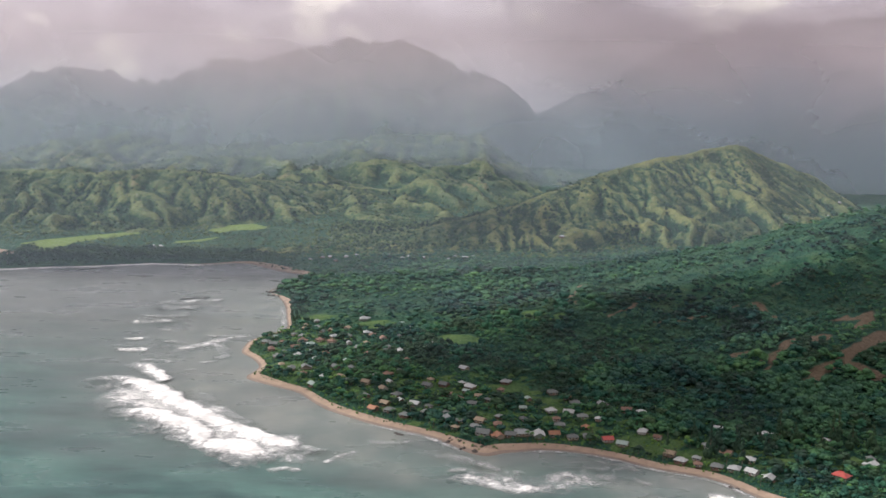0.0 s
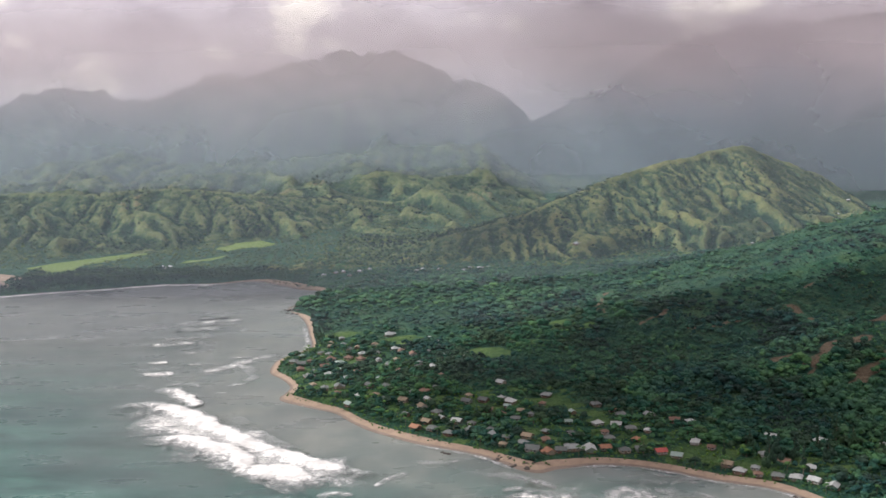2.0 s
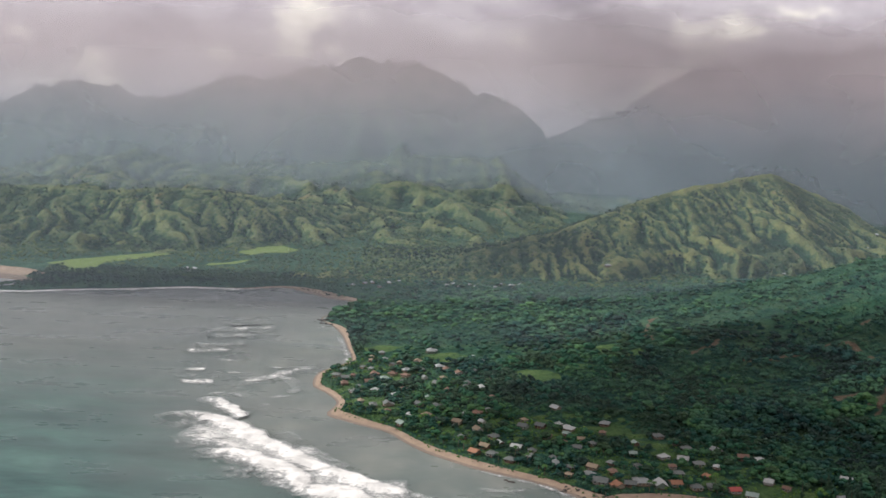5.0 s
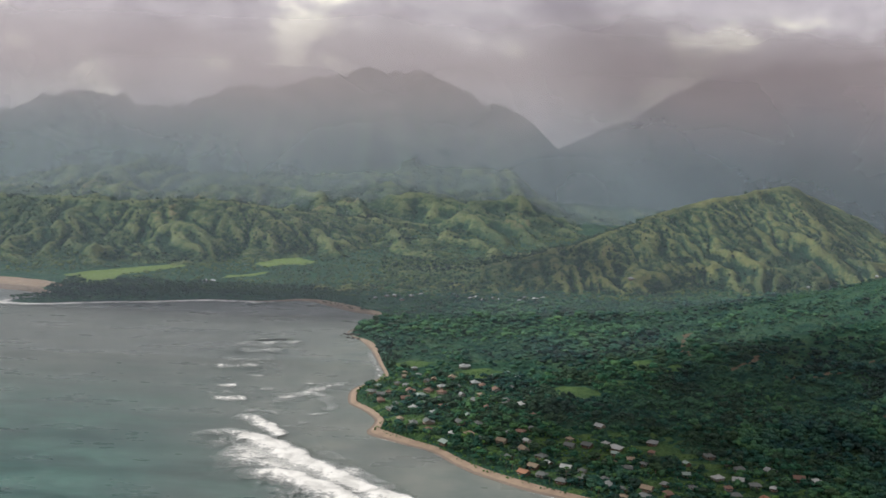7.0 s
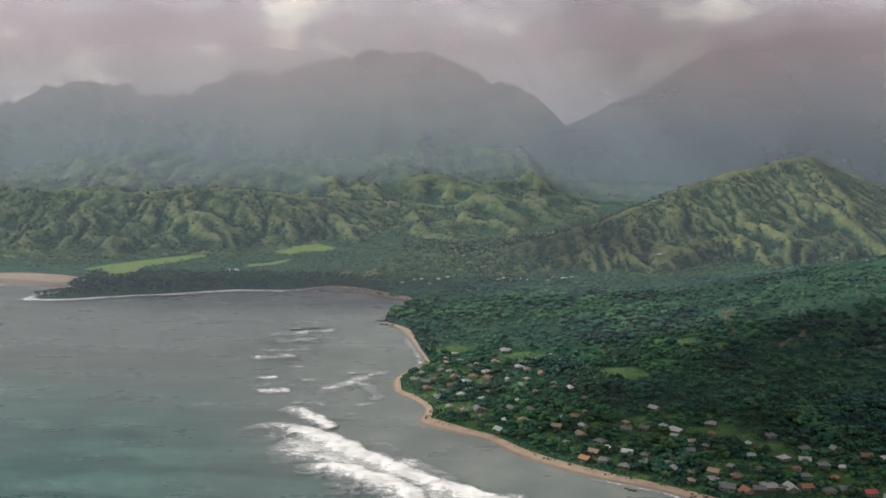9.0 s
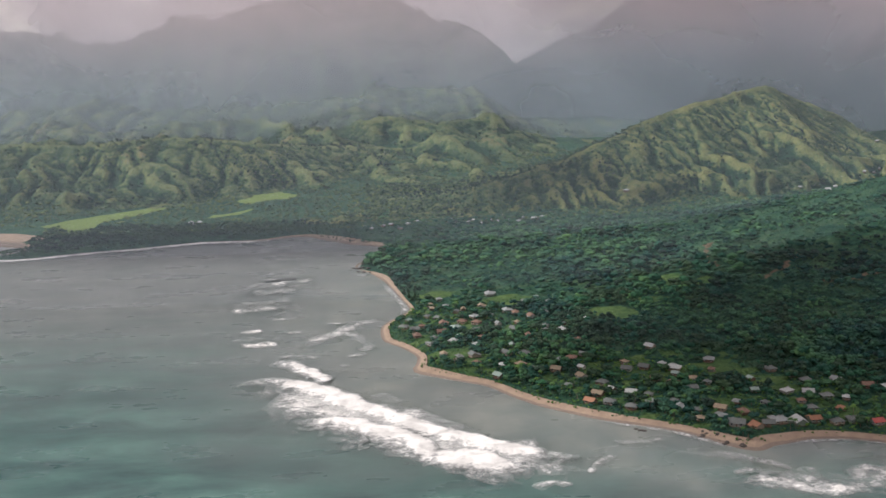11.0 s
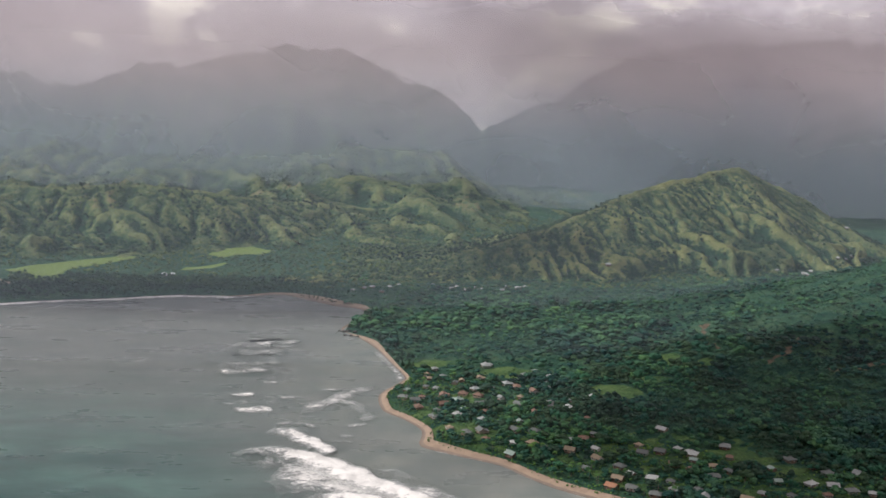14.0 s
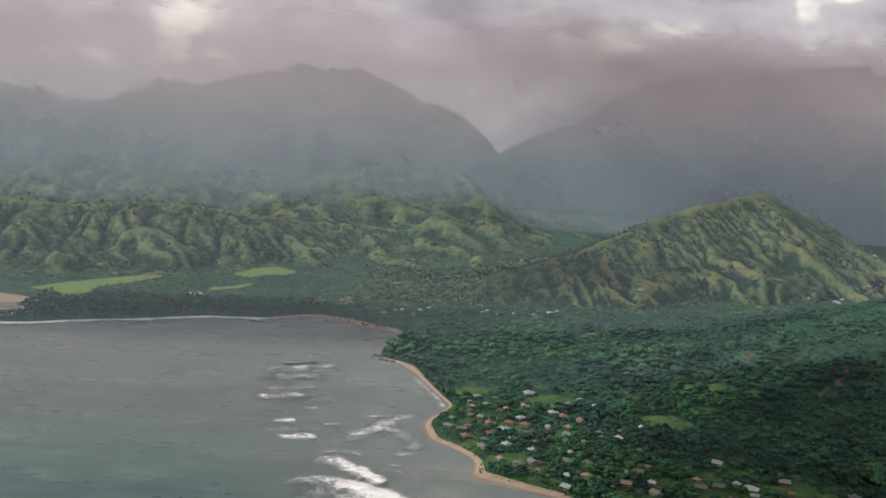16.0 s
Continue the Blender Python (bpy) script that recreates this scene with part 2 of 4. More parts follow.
def plain(name, colour, rough=0.7, vary=0.25, scale=0.6):
    m, nt, b, co = surface(name, rough)
    info = nt.nodes.new("ShaderNodeObjectInfo")
    lo, hi = [tuple(c * k for c in colour) for k in (1 - vary, min(1 + vary, 0.95 / max(colour)))]
    col = ramp(nt, noise_at(nt, co, scale, 4, 0.6), [(0.3, lo), (0.7, hi)])
    col = mix_colour(nt, 1.0, col, ramp(nt, info.outputs["Random"], [(0.0, 0.78), (1.0, 1.12)]), "MULTIPLY")
    nt.links.new(col, b.inputs["Base Color"])
    return m


# ---- helpers for meshes ----
def lattice(seed):
    rng = np.random.default_rng(seed)
    return rng.random((256, 256))


LATTICES = [lattice(s) for s in range(12)]


def value_noise(x, y, seed=0):
    g = LATTICES[seed % 12]
    xi, yi = np.floor(x).astype(int), np.floor(y).astype(int)
    fx, fy = x - xi, y - yi
    fx, fy = fx * fx * (3 - 2 * fx), fy * fy * (3 - 2 * fy)
    a, b = g[xi % 256, yi % 256], g[(xi + 1) % 256, yi % 256]
    c, d = g[xi % 256, (yi + 1) % 256], g[(xi + 1) % 256, (yi + 1) % 256]
    return (a * (1 - fx) + b * fx) * (1 - fy) + (c * (1 - fx) + d * fx) * fy


def fbm(x, y, seed=0, octaves=4, ridged=False):
    total, amp, norm = 0.0, 1.0, 0.0
    for k in range(octaves):
        n = value_noise(x * 2**k + 17.3 * k, y * 2**k - 9.1 * k, seed + k)
        if ridged:
            n = 1 - abs(2 * n - 1)
        total, norm, amp = total + amp * n, norm + amp, amp * 0.5
    return total / norm


def smooth(a, b, x):
    t = np.clip((x - a) / (b - a), 0, 1)
    return t * t * (3 - 2 * t)


def spline(points, step):
    """A smooth line through the points, sampled about every step."""
    p = np.array(points, float)
    ends = np.vstack([2 * p[0] - p[1], p, 2 * p[-1] - p[-2]])
    out = []
    for a, b, c, d in zip(ends, ends[1:], ends[2:], ends[3:]):
        n = max(2, int(np.linalg.norm(c - b) / step))
        t = np.linspace(0, 1, n, endpoint=False)[:, None]
        out.append(0.5 * (2 * b + (c - a) * t + (2 * a - 5 * b + 4 * c - d) * t**2 + (3 * b - a - 3 * c + d) * t**3))
    return np.vstack(out + [p[-1:]])


def nearest(x, y, line):
    """Distance to a line, the index along it, and the side (left of its direction: plus)."""
    x, y = np.ravel(x), np.ravel(y)
    a, d = line[:-1, :2], np.diff(line[:, :2], axis=0)
    far, along, side = np.empty(len(x)), np.empty(len(x)), np.empty(len(x))
    for i in range(0, len(x), 4000):
        px, py = x[i : i + 4000, None] - a[:, 0], y[i : i + 4000, None] - a[:, 1]
        t = np.clip((px * d[:, 0] + py * d[:, 1]) / (d**2).sum(1), 0, 1)
        q = (px - t * d[:, 0]) ** 2 + (py - t * d[:, 1]) ** 2
        k = q.argmin(1)
        r = np.arange(len(k))
        far[i : i + 4000], along[i : i + 4000] = np.sqrt(q[r, k]), k + t[r, k]
        side[i : i + 4000] = np.sign(d[k, 0] * py[r, k] - d[k, 1] * px[r, k])
    return far, along, side


def mesh_object(name, verts, faces, material, parent=None, shade_smooth=False, **attrs):
    me = bpy.data.meshes.new(name)
    verts, faces = np.asarray(verts, np.float32), np.asarray(faces, np.int32)
    n, k = faces.shape
    me.vertices.add(len(verts))
    me.vertices.foreach_set("co", verts.ravel())
    me.loops.add(n * k)
    me.loops.foreach_set("vertex_index", faces.ravel())
    me.polygons.add(n)
    me.polygons.foreach_set("loop_start", np.arange(0, n * k, k, dtype=np.int32))
    me.polygons.foreach_set("use_smooth", np.full(n, shade_smooth))
    me.update(calc_edges=True)
    for key, value in attrs.items():
        at = me.attributes.new(key, "FLOAT", "POINT")
        at.data.foreach_set("value", np.asarray(value, np.float32).ravel())
    me.materials.append(material)
    ob = new(name, me)
    ob.parent = parent
    return ob


def grid_faces(nx, ny):
    i = np.arange(nx * ny).reshape(ny, nx)
    return np.stack([i[:-1, :-1], i[:-1, 1:], i[1:, 1:], i[1:, :-1]], -1).reshape(-1, 4)


def part(name, bm, material, parent, label=""):
    me = bpy.data.meshes.new(name)
    bm.to_mesh(me)
    bm.free()
    me.materials.append(material)
    ob = new(name, me)
    ob.parent = parent
    return tagged(ob, label)


# ---- the coast ----
EAST_SHORE = [(3600, 180), (1500, 300), (900, 430), (520, 590), (340, 705), (249, 784), (225, 816), (207, 835), (185, 845), (164, 855), (143, 871), (120, 884), (97, 892), (72, 894), (52, 888), (38, 884), (26, 876), (15, 879), (4, 889), (-11, 907), (-29, 924), (-48, 936), (-68, 947), (-88, 960), (-108, 977), (-129, 996), (-149, 1023), (-169, 1054), (-203, 1078), (-233, 1104)]
BAY_SHORE = [(-231, 1126), (-228, 1149), (-234, 1169), (-247, 1193), (-261, 1213), (-265, 1245), (-263, 1275), (-254, 1296), (-240, 1321), (-230, 1347), (-237, 1390), (-248, 1447), (-258, 1495), (-276, 1549), (-299, 1600), (-282, 1655), (-264, 1736), (-307, 1768), (-350, 1812), (-395, 1852), (-465, 1829)]
HEAD_SHORE = [(-559, 1828), (-644, 1792), (-729, 1768), (-807, 1735), (-856, 1738), (-862, 1765), (-832, 1800), (-856, 1836), (-947, 1863), (-1150, 1890), (-1600, 1880), (-3600, 1700)]
COAST = spline(EAST_SHORE + BAY_SHORE + HEAD_SHORE, 9.0)


def inland(x, y):
    """Metres from the waterline, plus on land."""
    shape = np.shape(x)
    far, _, side = nearest(x, y, COAST)
    return (-side * far).reshape(shape)


def bell(x, y, cx, cy, rx, ry):
    return np.exp(-(((x - cx) / rx) ** 2) - ((y - cy) / ry) ** 2)


SPURS = [([(190, 1308), (221, 1327), (261, 1366)], 6), ([(222, 1268), (269, 1246), (313, 1258), (363, 1276), (375, 1228)], 7), ([(152, 1363), (150, 1395), (156, 1429), (190, 1511)], 5), ([(319, 1084), (339, 1115), (369, 1147), (413, 1147), (469, 1181)], 9),
         ([(361, 1058), (402, 1095), (443, 1126), (469, 1147)], 12), ([(402, 1095), (422, 1083), (434, 1054)], 9), ([(382, 1311), (421, 1335)], 6), ([(433, 1189), (476, 1193)], 6), ([(300, 1130), (323, 1138)], 6)]
SPUR_LINES = [spline(p, 12.0) for p, _ in SPURS]
SPUR_WIDTHS = [0.95 * w for _, w in SPURS]


def near_hill(x, y):
    """The wooded hill behind the village, with spurs towards the sea."""
    base = 150 * np.exp(-1.9 * (((x - 750) / 600) ** 2 + ((y - 1500) / 480) ** 2))
    ang = np.arctan2(y - 1500, x - 760)
    r = np.hypot((x - 760), (y - 1500))
    spur = fbm(ang * 5.5 + 40, r / 420.0, 3, 3, True) - 0.55
    shape, px, py = np.shape(x), np.ravel(x), np.ravel(y)
    rise = np.zeros(len(px))
    for line in SPUR_LINES:
        far, _, _ = nearest(px, py, line)
        rise = np.maximum(rise, smooth(60, 0, far))
    base = base + 9 * rise.reshape(shape) * smooth(6, 25, base)
    return base * (1 + 0.30 * spur * smooth(0, 250, r)) + 9 * smooth(8, 40, base) * (fbm(x / 90, y / 90, 6, 4, True) - 0.5)


def ground_height(x, y, d=None):
    d = inland(x, y) if d is None else d
    land = 3.2 * smooth(0, 16, d) + 2.6 * smooth(20, 220, d) + 1.6 * (fbm(x / 60, y / 60, 1, 3) - 0.5) * smooth(10, 60, d)
    land += 4 * bell(x, y, -620, 1830, 260, 45) * smooth(0, 30, d)
    land += near_hill(x, y) * smooth(0, 80, d)
    land += 12 * smooth(1900, 3000, y) + 30 * fbm(x / 170, y / 170, 2, 4, True) * smooth(2330, 2750, y)
    return np.where(d > 0, land, -5 * smooth(0, 40, -d))


PASTURES = [[(-865, 2001), (-825, 2061), (-757, 2131), (-667, 2205), (-654, 2201), (-710, 2090), (-767, 2019), (-763, 1938), (-790, 1921), (-819, 1965)],
            [(-552, 2215), (-540, 2300), (-515, 2333), (-475, 2326), (-432, 2285), (-438, 2235), (-490, 2222), (-520, 2180)], [(-585, 2030), (-572, 2060), (-535, 2085), (-500, 2140), (-492, 2132), (-525, 2068), (-560, 2040)]]


def inside_of(x, y, outline):
    """Metres inside a closed outline, minus outside."""
    px, py = np.ravel(x), np.ravel(y)
    ring = np.array(outline + outline[:1], float)
    far, _, _ = nearest(px, py, ring)
    odd = np.zeros(len(px), bool)
    for (ax, ay), (bx, by) in zip(ring, ring[1:]):
        odd ^= ((ay > py) != (by > py)) & (px < (bx - ax) * (py - ay) / (by - ay + 1e-9) + ax)
    return np.where(odd, far, -far).reshape(np.shape(x))


def field_mask(x, y):
    """Open pasture and lawns among the woods."""
    w = 34 * (fbm(x / 22, y / 22, 5, 4) - 0.5)
    m = np.zeros(np.shape(x))
    for cx, cy, rx, ry, turn in MEADOWS:
        c, s = math.cos(turn), math.sin(turn)
        u, v = (x - cx) * c + (y - cy) * s, -(x - cx) * s + (y - cy) * c
        m = np.maximum(m, 1 - (np.hypot(u / rx, v / ry) - 1) * min(rx, ry) / 8 + w / 10)
    for outline in PASTURES:
        m = np.maximum(m, 0.5 + inside_of(x, y, outline) / 14 + 0.5 * w / 14)
    v = bell(x, y, -170, 1210, 120, 150) + bell(x, y, 30, 970, 150, 60) + bell(x, y, 230, 870, 130, 50) + bell(x, y, 10, 1075, 90, 50)
    m = np.maximum(m, 1.2 * smooth(0.30, 0.6, v) * smooth(0.52, 0.66, fbm(x / 14, y / 14, 10, 3)))
    return np.clip(m, 0, 1)


MEADOWS = [(-4, 1256, 17, 22, 0.3), (95, 1378, 14, 15, 0.0), (124, 1338, 9, 9, 0.0), (50, 1300, 12, 6, 0.2), (172, 910, 24, 17, 0.1), (-112, 1349, 26, 18, 0.2),
           (-195, 1400, 26, 12, 0.0), (305, 1908, 26, 9, 0.0), (-175, 1128, 16, 10, 0.4), (40, 1065, 24, 12, 0.3), (212, 868, 9, 16, 0.2), (250, 880, 12, 8, 0.2)]


def bare_mask(x, y):
    """Strips of worn red soil along the spurs."""
    px, py = np.ravel(x), np.ravel(y)
    out = np.zeros(len(px))
    edge = 15 * (fbm(px / 13, py / 13, 8, 4) - 0.5)
    for line, wide in zip(SPUR_LINES, SPUR_WIDTHS):
        far, along, _ = nearest(px, py, line)
        out = np.maximum(out, smooth(1.25, 0.5, (far + edge) / (wide * (0.6 + 1.0 * fbm(along / 4.0, along * 0 + wide, 2, 3)))))
    return (out * 1.1 * smooth(0.30, 0.46, fbm(px / 20, py / 20, 11, 3))).reshape(np.shape(x))


def build_ground():
    xs = np.r_[np.arange(-3600, -1000, 60), np.arange(-1000, -330, 10), np.arange(-330, 700, 7), np.arange(700, 1100, 14), np.arange(1100, 3660, 60)]
    ys = np.r_[np.arange(-600, 700, 60), np.arange(700, 1500, 7), np.arange(1500, 2100, 9), np.arange(2100, 2700, 20), np.arange(2700, 4980, 60)]
    x, y = np.meshgrid(xs, ys)
    d = inland(x, y)
    z = ground_height(x, y, d) - 0.9 * smooth(20, 12, d) * smooth(-2, 1, d)
    ob = mesh_object("ground", np.stack([x, y, z], -1).reshape(-1, 3), grid_faces(len(xs), len(ys)), GROUND, None, True, bare=bare_mask(x, y), lawn=field_mask(x, y), wood=np.zeros(x.shape), ridge=np.full(x.shape, 0.5), pasture=smooth(1900, 2000, y))
    return tagged(ob, "coastal plain and low hill under grass, scrub and red soil", "ground", kind="structure")


def build_beach():
    line = COAST[(COAST[:, 0] < 700) & (COAST[:, 0] > -1500)]
    t = np.gradient(line, axis=0)
    t /= np.linalg.norm(t, axis=1)[:, None]
    inner = np.stack([t[:, 1], -t[:, 0]], 1)
    s = np.arange(len(line))
    width = (13 + 9 * (fbm(s / 9.0, s * 0.0, 4, 4) - 0.5)) * (1 - 0.55 * bell(line[:, 0], line[:, 1], -235, 1380, 60, 120)) * (1 - 0.3 * bell(line[:, 0], line[:, 1], -230, 1170, 60, 60))
    width += 7 * bell(line[:, 0], line[:, 1], 20, 880, 30, 30) + 5 * bell(line[:, 0], line[:, 1], -225, 1100, 35, 30)
    width += 137 * smooth(-825, -860, line[:, 0]) * smooth(1795, 1825, line[:, 1]) + 46 * bell(line[:, 0], line[:, 1], -330, 1800, 60, 60)
    width *= (1 - 0.9 * bell(line[:, 0], line[:, 1], -600, 1800, 290, 100)) * (1 - 0.95 * bell(line[:, 0], line[:, 1], -293, 1590, 40, 55))
    width *= 1 - 0.97 * smooth(-600, -760, line[:, 0]) * smooth(1800, 1775, line[:, 1])
    width *= 0.78
    rows = [-8, -4, 0.02, 0.18, 0.38, 0.6, 0.85, 1.0]
    pts, wet = [], []
    for r in rows:
        off = r if r < 0 else r * width
        p = line + inner * np.broadcast_to(off, len(line))[:, None]
        d = np.broadcast_to(off, len(line))
        z = np.where(d < 0, -5 * smooth(0, 40, -d), 3.2 * smooth(0, 16, d)) + 0.9 * smooth(0, 5, d) + 0.05
        if r == 1.0:
            z = z - 0.4
        pts.append(np.column_stack([p, z]))
        wet.append(np.full(len(line), 1 - smooth(0.0, 0.5, max(r, 0))))
    ob = mesh_object("beach", np.vstack(pts), grid_faces(len(line), len(rows)), SAND, None, True, wet=np.concatenate(wet))
    return tagged(ob, "narrow strip of tan sand, damp at the waterline", "beach", kind="structure")


def build_sea():
    xs = np.r_[np.arange(-3600, -1000, 80), np.arange(-1000, 500, 12), np.arange(500, 3660, 80)]
    ys = np.r_[np.arange(-900, 500, 80), np.arange(500, 1900, 12), np.arange(1900, 2400, 80)]
    x, y = np.meshgrid(xs, ys)
    d = inland(x, y)
    reef = smooth(-170, -20, d) * (0.55 + 0.45 * smooth(0.4, 0.6, fbm(x / 70, y / 70, 7, 4))) * smooth(1750, 1500, y)
    z = np.zeros(x.shape)
    # open: 1 keeps the teal; it falls to the painted grey by y 1500.
    ob = mesh_object("sea", np.stack([x, y, z], -1).reshape(-1, 3), grid_faces(len(xs), len(ys)), WATER, None, True, shallow=reef, open=smooth(-60, 260, np.hypot((x + 130) * 0.9, y - 1150) - 150 + 160 * (fbm(x / 150, y / 150, 3, 3) - 0.5)) * smooth(1500, 900, y))
    return tagged(ob, "grey-green ocean bay with wind-ruffled surface", "water", kind="structure")


# ---- hills and mountains ----
def ridge_land(x, y, crest, front, back, wave, seed, power, relief, lean, jag):
    """Height of a range and how far down its side each place lies: a crest line running east, with spurs and gullies down both
    sides. front: the width of the near side, or points (x, y) of its foot."""
    shape = np.shape(x)
    px, py = np.ravel(x), np.ravel(y)
    line = spline(crest, 20.0)
    order = np.argsort(line[:, 0])
    cx, cy, cz = line[order].T
    yc = np.interp(px, cx, cy) + 0.5 * wave * (fbm(px / (1.3 * wave), px * 0, seed + 5, 3) - 0.5)
    zr = np.interp(px, cx, cz) + jag * (fbm(px / 110, px * 0 + 3, seed + 9, 5, True) - 0.6) + 0.35 * jag * (fbm(px / 24, px * 0 + 5, seed + 3, 3, True) - 0.6)
    near_side = py < yc
    far = np.abs(py - yc)
    if np.ndim(front):
        fx, fy = np.array(front, float).T
        ahead = np.maximum(yc - np.interp(px, fx, fy), 60)
    else:
        k = 25
        soft = np.convolve(np.pad(cz, k, mode="edge"), np.ones(2 * k + 1) / (2 * k + 1), "valid")
        ahead = front * np.maximum(np.interp(px, cx, soft) / soft.max(), 0.15) ** 0.7
    t = far / np.where(near_side, ahead, back)
    warp = 2.6 * wave * (fbm(px / (2.4 * wave), py / (2.4 * wave), seed + 6, 4) - 0.5)
    u = (px - np.where(near_side, lean, -0.2) * far + warp) / wave
    spur = fbm(u, far / (3.4 * wave) + 5, seed + 1, 3, True)
    knob = fbm(px / (1.6 * wave), py / (1.6 * wave), seed + 8, 4, True)
    t = t / (1 + 0.45 * (spur - 0.55) * smooth(0.3, 0.9, t))
    h = np.where(t < 1, zr * np.abs(1 - np.minimum(t, 1)) ** power, -60 * (t - 1))
    mid = smooth(0.0, 0.22, t) * smooth(1.05, 0.72, t) * np.clip(zr / 110, 0.3, 1.0)
    h = h + relief * mid * (spur - 0.5) + 0.9 * relief * mid * (knob - 0.55) * smooth(0.1, 0.4, t)
    return h.reshape(shape), t.reshape(shape)


def blur(z, k):
    """Box mean over 2k + 1 cells each way."""
    for axis in (0, 1):
        p = np.pad(z, [(k + 1, k) if a == axis else (0, 0) for a in (0, 1)], mode="edge").cumsum(axis)
        n = z.shape[axis]
        z = (np.take(p, np.arange(2 * k + 1, 2 * k + 1 + n), axis) - np.take(p, np.arange(n), axis)) / (2 * k + 1)
    return z


def erode(z, step, strength, rounds):
    """Running water: each cell drains to its lowest neighbour and is cut down by what flows through it."""
    ny, nx = z.shape
    idx = np.arange(ny * nx).reshape(ny, nx)
    for _ in range(rounds):
        p = np.pad(z, 1, constant_values=1e6)
        best, rec, gap = np.zeros(z.shape), idx.copy(), np.full(z.shape, step)
        for dy in (-1, 0, 1):
            for dx in (-1, 0, 1):
                if dx or dy:
                    run = step * math.hypot(dx, dy)
                    fall = (z - p[1 + dy : 1 + dy + ny, 1 + dx : 1 + dx + nx]) / run
                    win = fall > best
                    best, gap = np.where(win, fall, best), np.where(win, run, gap)
                    rec = np.where(win, idx + dy * nx + dx, rec)
        down = np.argsort(z.ravel(), kind="stable")
        to = rec.ravel().tolist()
        area = [step * step] * (nx * ny)
        order = down.tolist()
        for i in reversed(order):
            if to[i] != i:
                area[to[i]] += area[i]
        k = (strength * np.sqrt(np.minimum(area, 60000.0)) / gap.ravel()).tolist()
        h = z.ravel().tolist()
        for i in order:
            r = to[i]
            if r != i and h[i] > 0:
                h[i] = (h[i] + k[i] * h[r]) / (1 + k[i])
        z = np.array(h).reshape(ny, nx)
        z = 0.995 * z + 0.005 * blur(z, 1)
    return z


RANGES = {}


def build_range(name, crest, x0, x1, y0, y1, step, front, back, wave, seed, material, label, category, power=1.0, relief=20.0, floor=8.0, lean=0.15, jag=10.0, water=0.05, rounds=12):
    xs, ys = np.arange(x0, x1, step), np.arange(y0, y1, step)
    x, y = np.meshgrid(xs, ys)
    h, t = ridge_land(x, y, crest, front, back, wave, seed, power, relief, lean, jag)
    h = h + 1.4 * step * (fbm(x / (4 * step), y / (4 * step), seed + 2, 3) - 0.5) * smooth(0.0, 0.06, t)
    z = erode(h, step, water, rounds) + floor
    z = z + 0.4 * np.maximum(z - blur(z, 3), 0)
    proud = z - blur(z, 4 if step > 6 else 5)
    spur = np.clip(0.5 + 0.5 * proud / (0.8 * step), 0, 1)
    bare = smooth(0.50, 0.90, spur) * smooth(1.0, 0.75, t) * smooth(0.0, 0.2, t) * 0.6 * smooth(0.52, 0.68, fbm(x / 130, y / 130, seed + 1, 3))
    # wood: high in hollows, where the material mixes in the dark green
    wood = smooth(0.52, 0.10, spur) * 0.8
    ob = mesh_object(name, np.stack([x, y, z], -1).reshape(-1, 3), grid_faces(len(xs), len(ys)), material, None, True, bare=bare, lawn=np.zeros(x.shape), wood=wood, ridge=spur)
    RANGES[ob.name] = (xs, ys, z, spur)
    return tagged(ob, label, category, kind="structure")


# ---- trees and scrub ----
def lump(rng, subdiv):
    bm = bmesh.new()
    bmesh.ops.create_icosphere(bm, subdivisions=subdiv, radius=1.0)
    v = np.array([q.co for q in bm.verts])
    f = np.array([[q.index for q in p.verts] for p in bm.faces])
    bm.free()
    return v * (0.72 + 0.5 * rng.random((len(v), 1))), f


def crown(rng, clumps, leaves, flat=0.7, spread=0.55, subdiv=1):
    """A crown of radius about 1: overlapping clumps with loose sprays of leaves round them."""
    vs, fs, n = [], [], 0
    centres = []
    for k in range(clumps):
        a, r = rng.uniform(0, 2 * math.pi), spread * math.sqrt(rng.random())
        c = np.array([r * math.cos(a), r * math.sin(a), rng.uniform(0.0, 0.55) * (1 - r)])
        size = rng.uniform(0.38, 0.62)
        v, f = lump(rng, subdiv)
        vs.append(v * size * np.array([1, 1, flat]) + c)
        fs.append(f + n)
        n += len(v)
        centres.append((c, size))
    for k in range(leaves):
        c, size = centres[rng.integers(len(centres))]
        d = rng.normal(size=3)
        d[2] = abs(d[2]) * 0.8
        d /= np.linalg.norm(d)
        p = c + d * size * rng.uniform(0.85, 1.15) * np.array([1, 1, flat])
        u, w = rng.normal(size=3), rng.normal(size=3)
        u, w = u / np.linalg.norm(u) * 0.2, w / np.linalg.norm(w) * 0.14
        vs.append(np.array([p - u, p + w, p + u]))
        fs.append(np.array([[0, 1, 2]]) + n)
        n += 3
    return np.vstack(vs), np.vstack(fs)


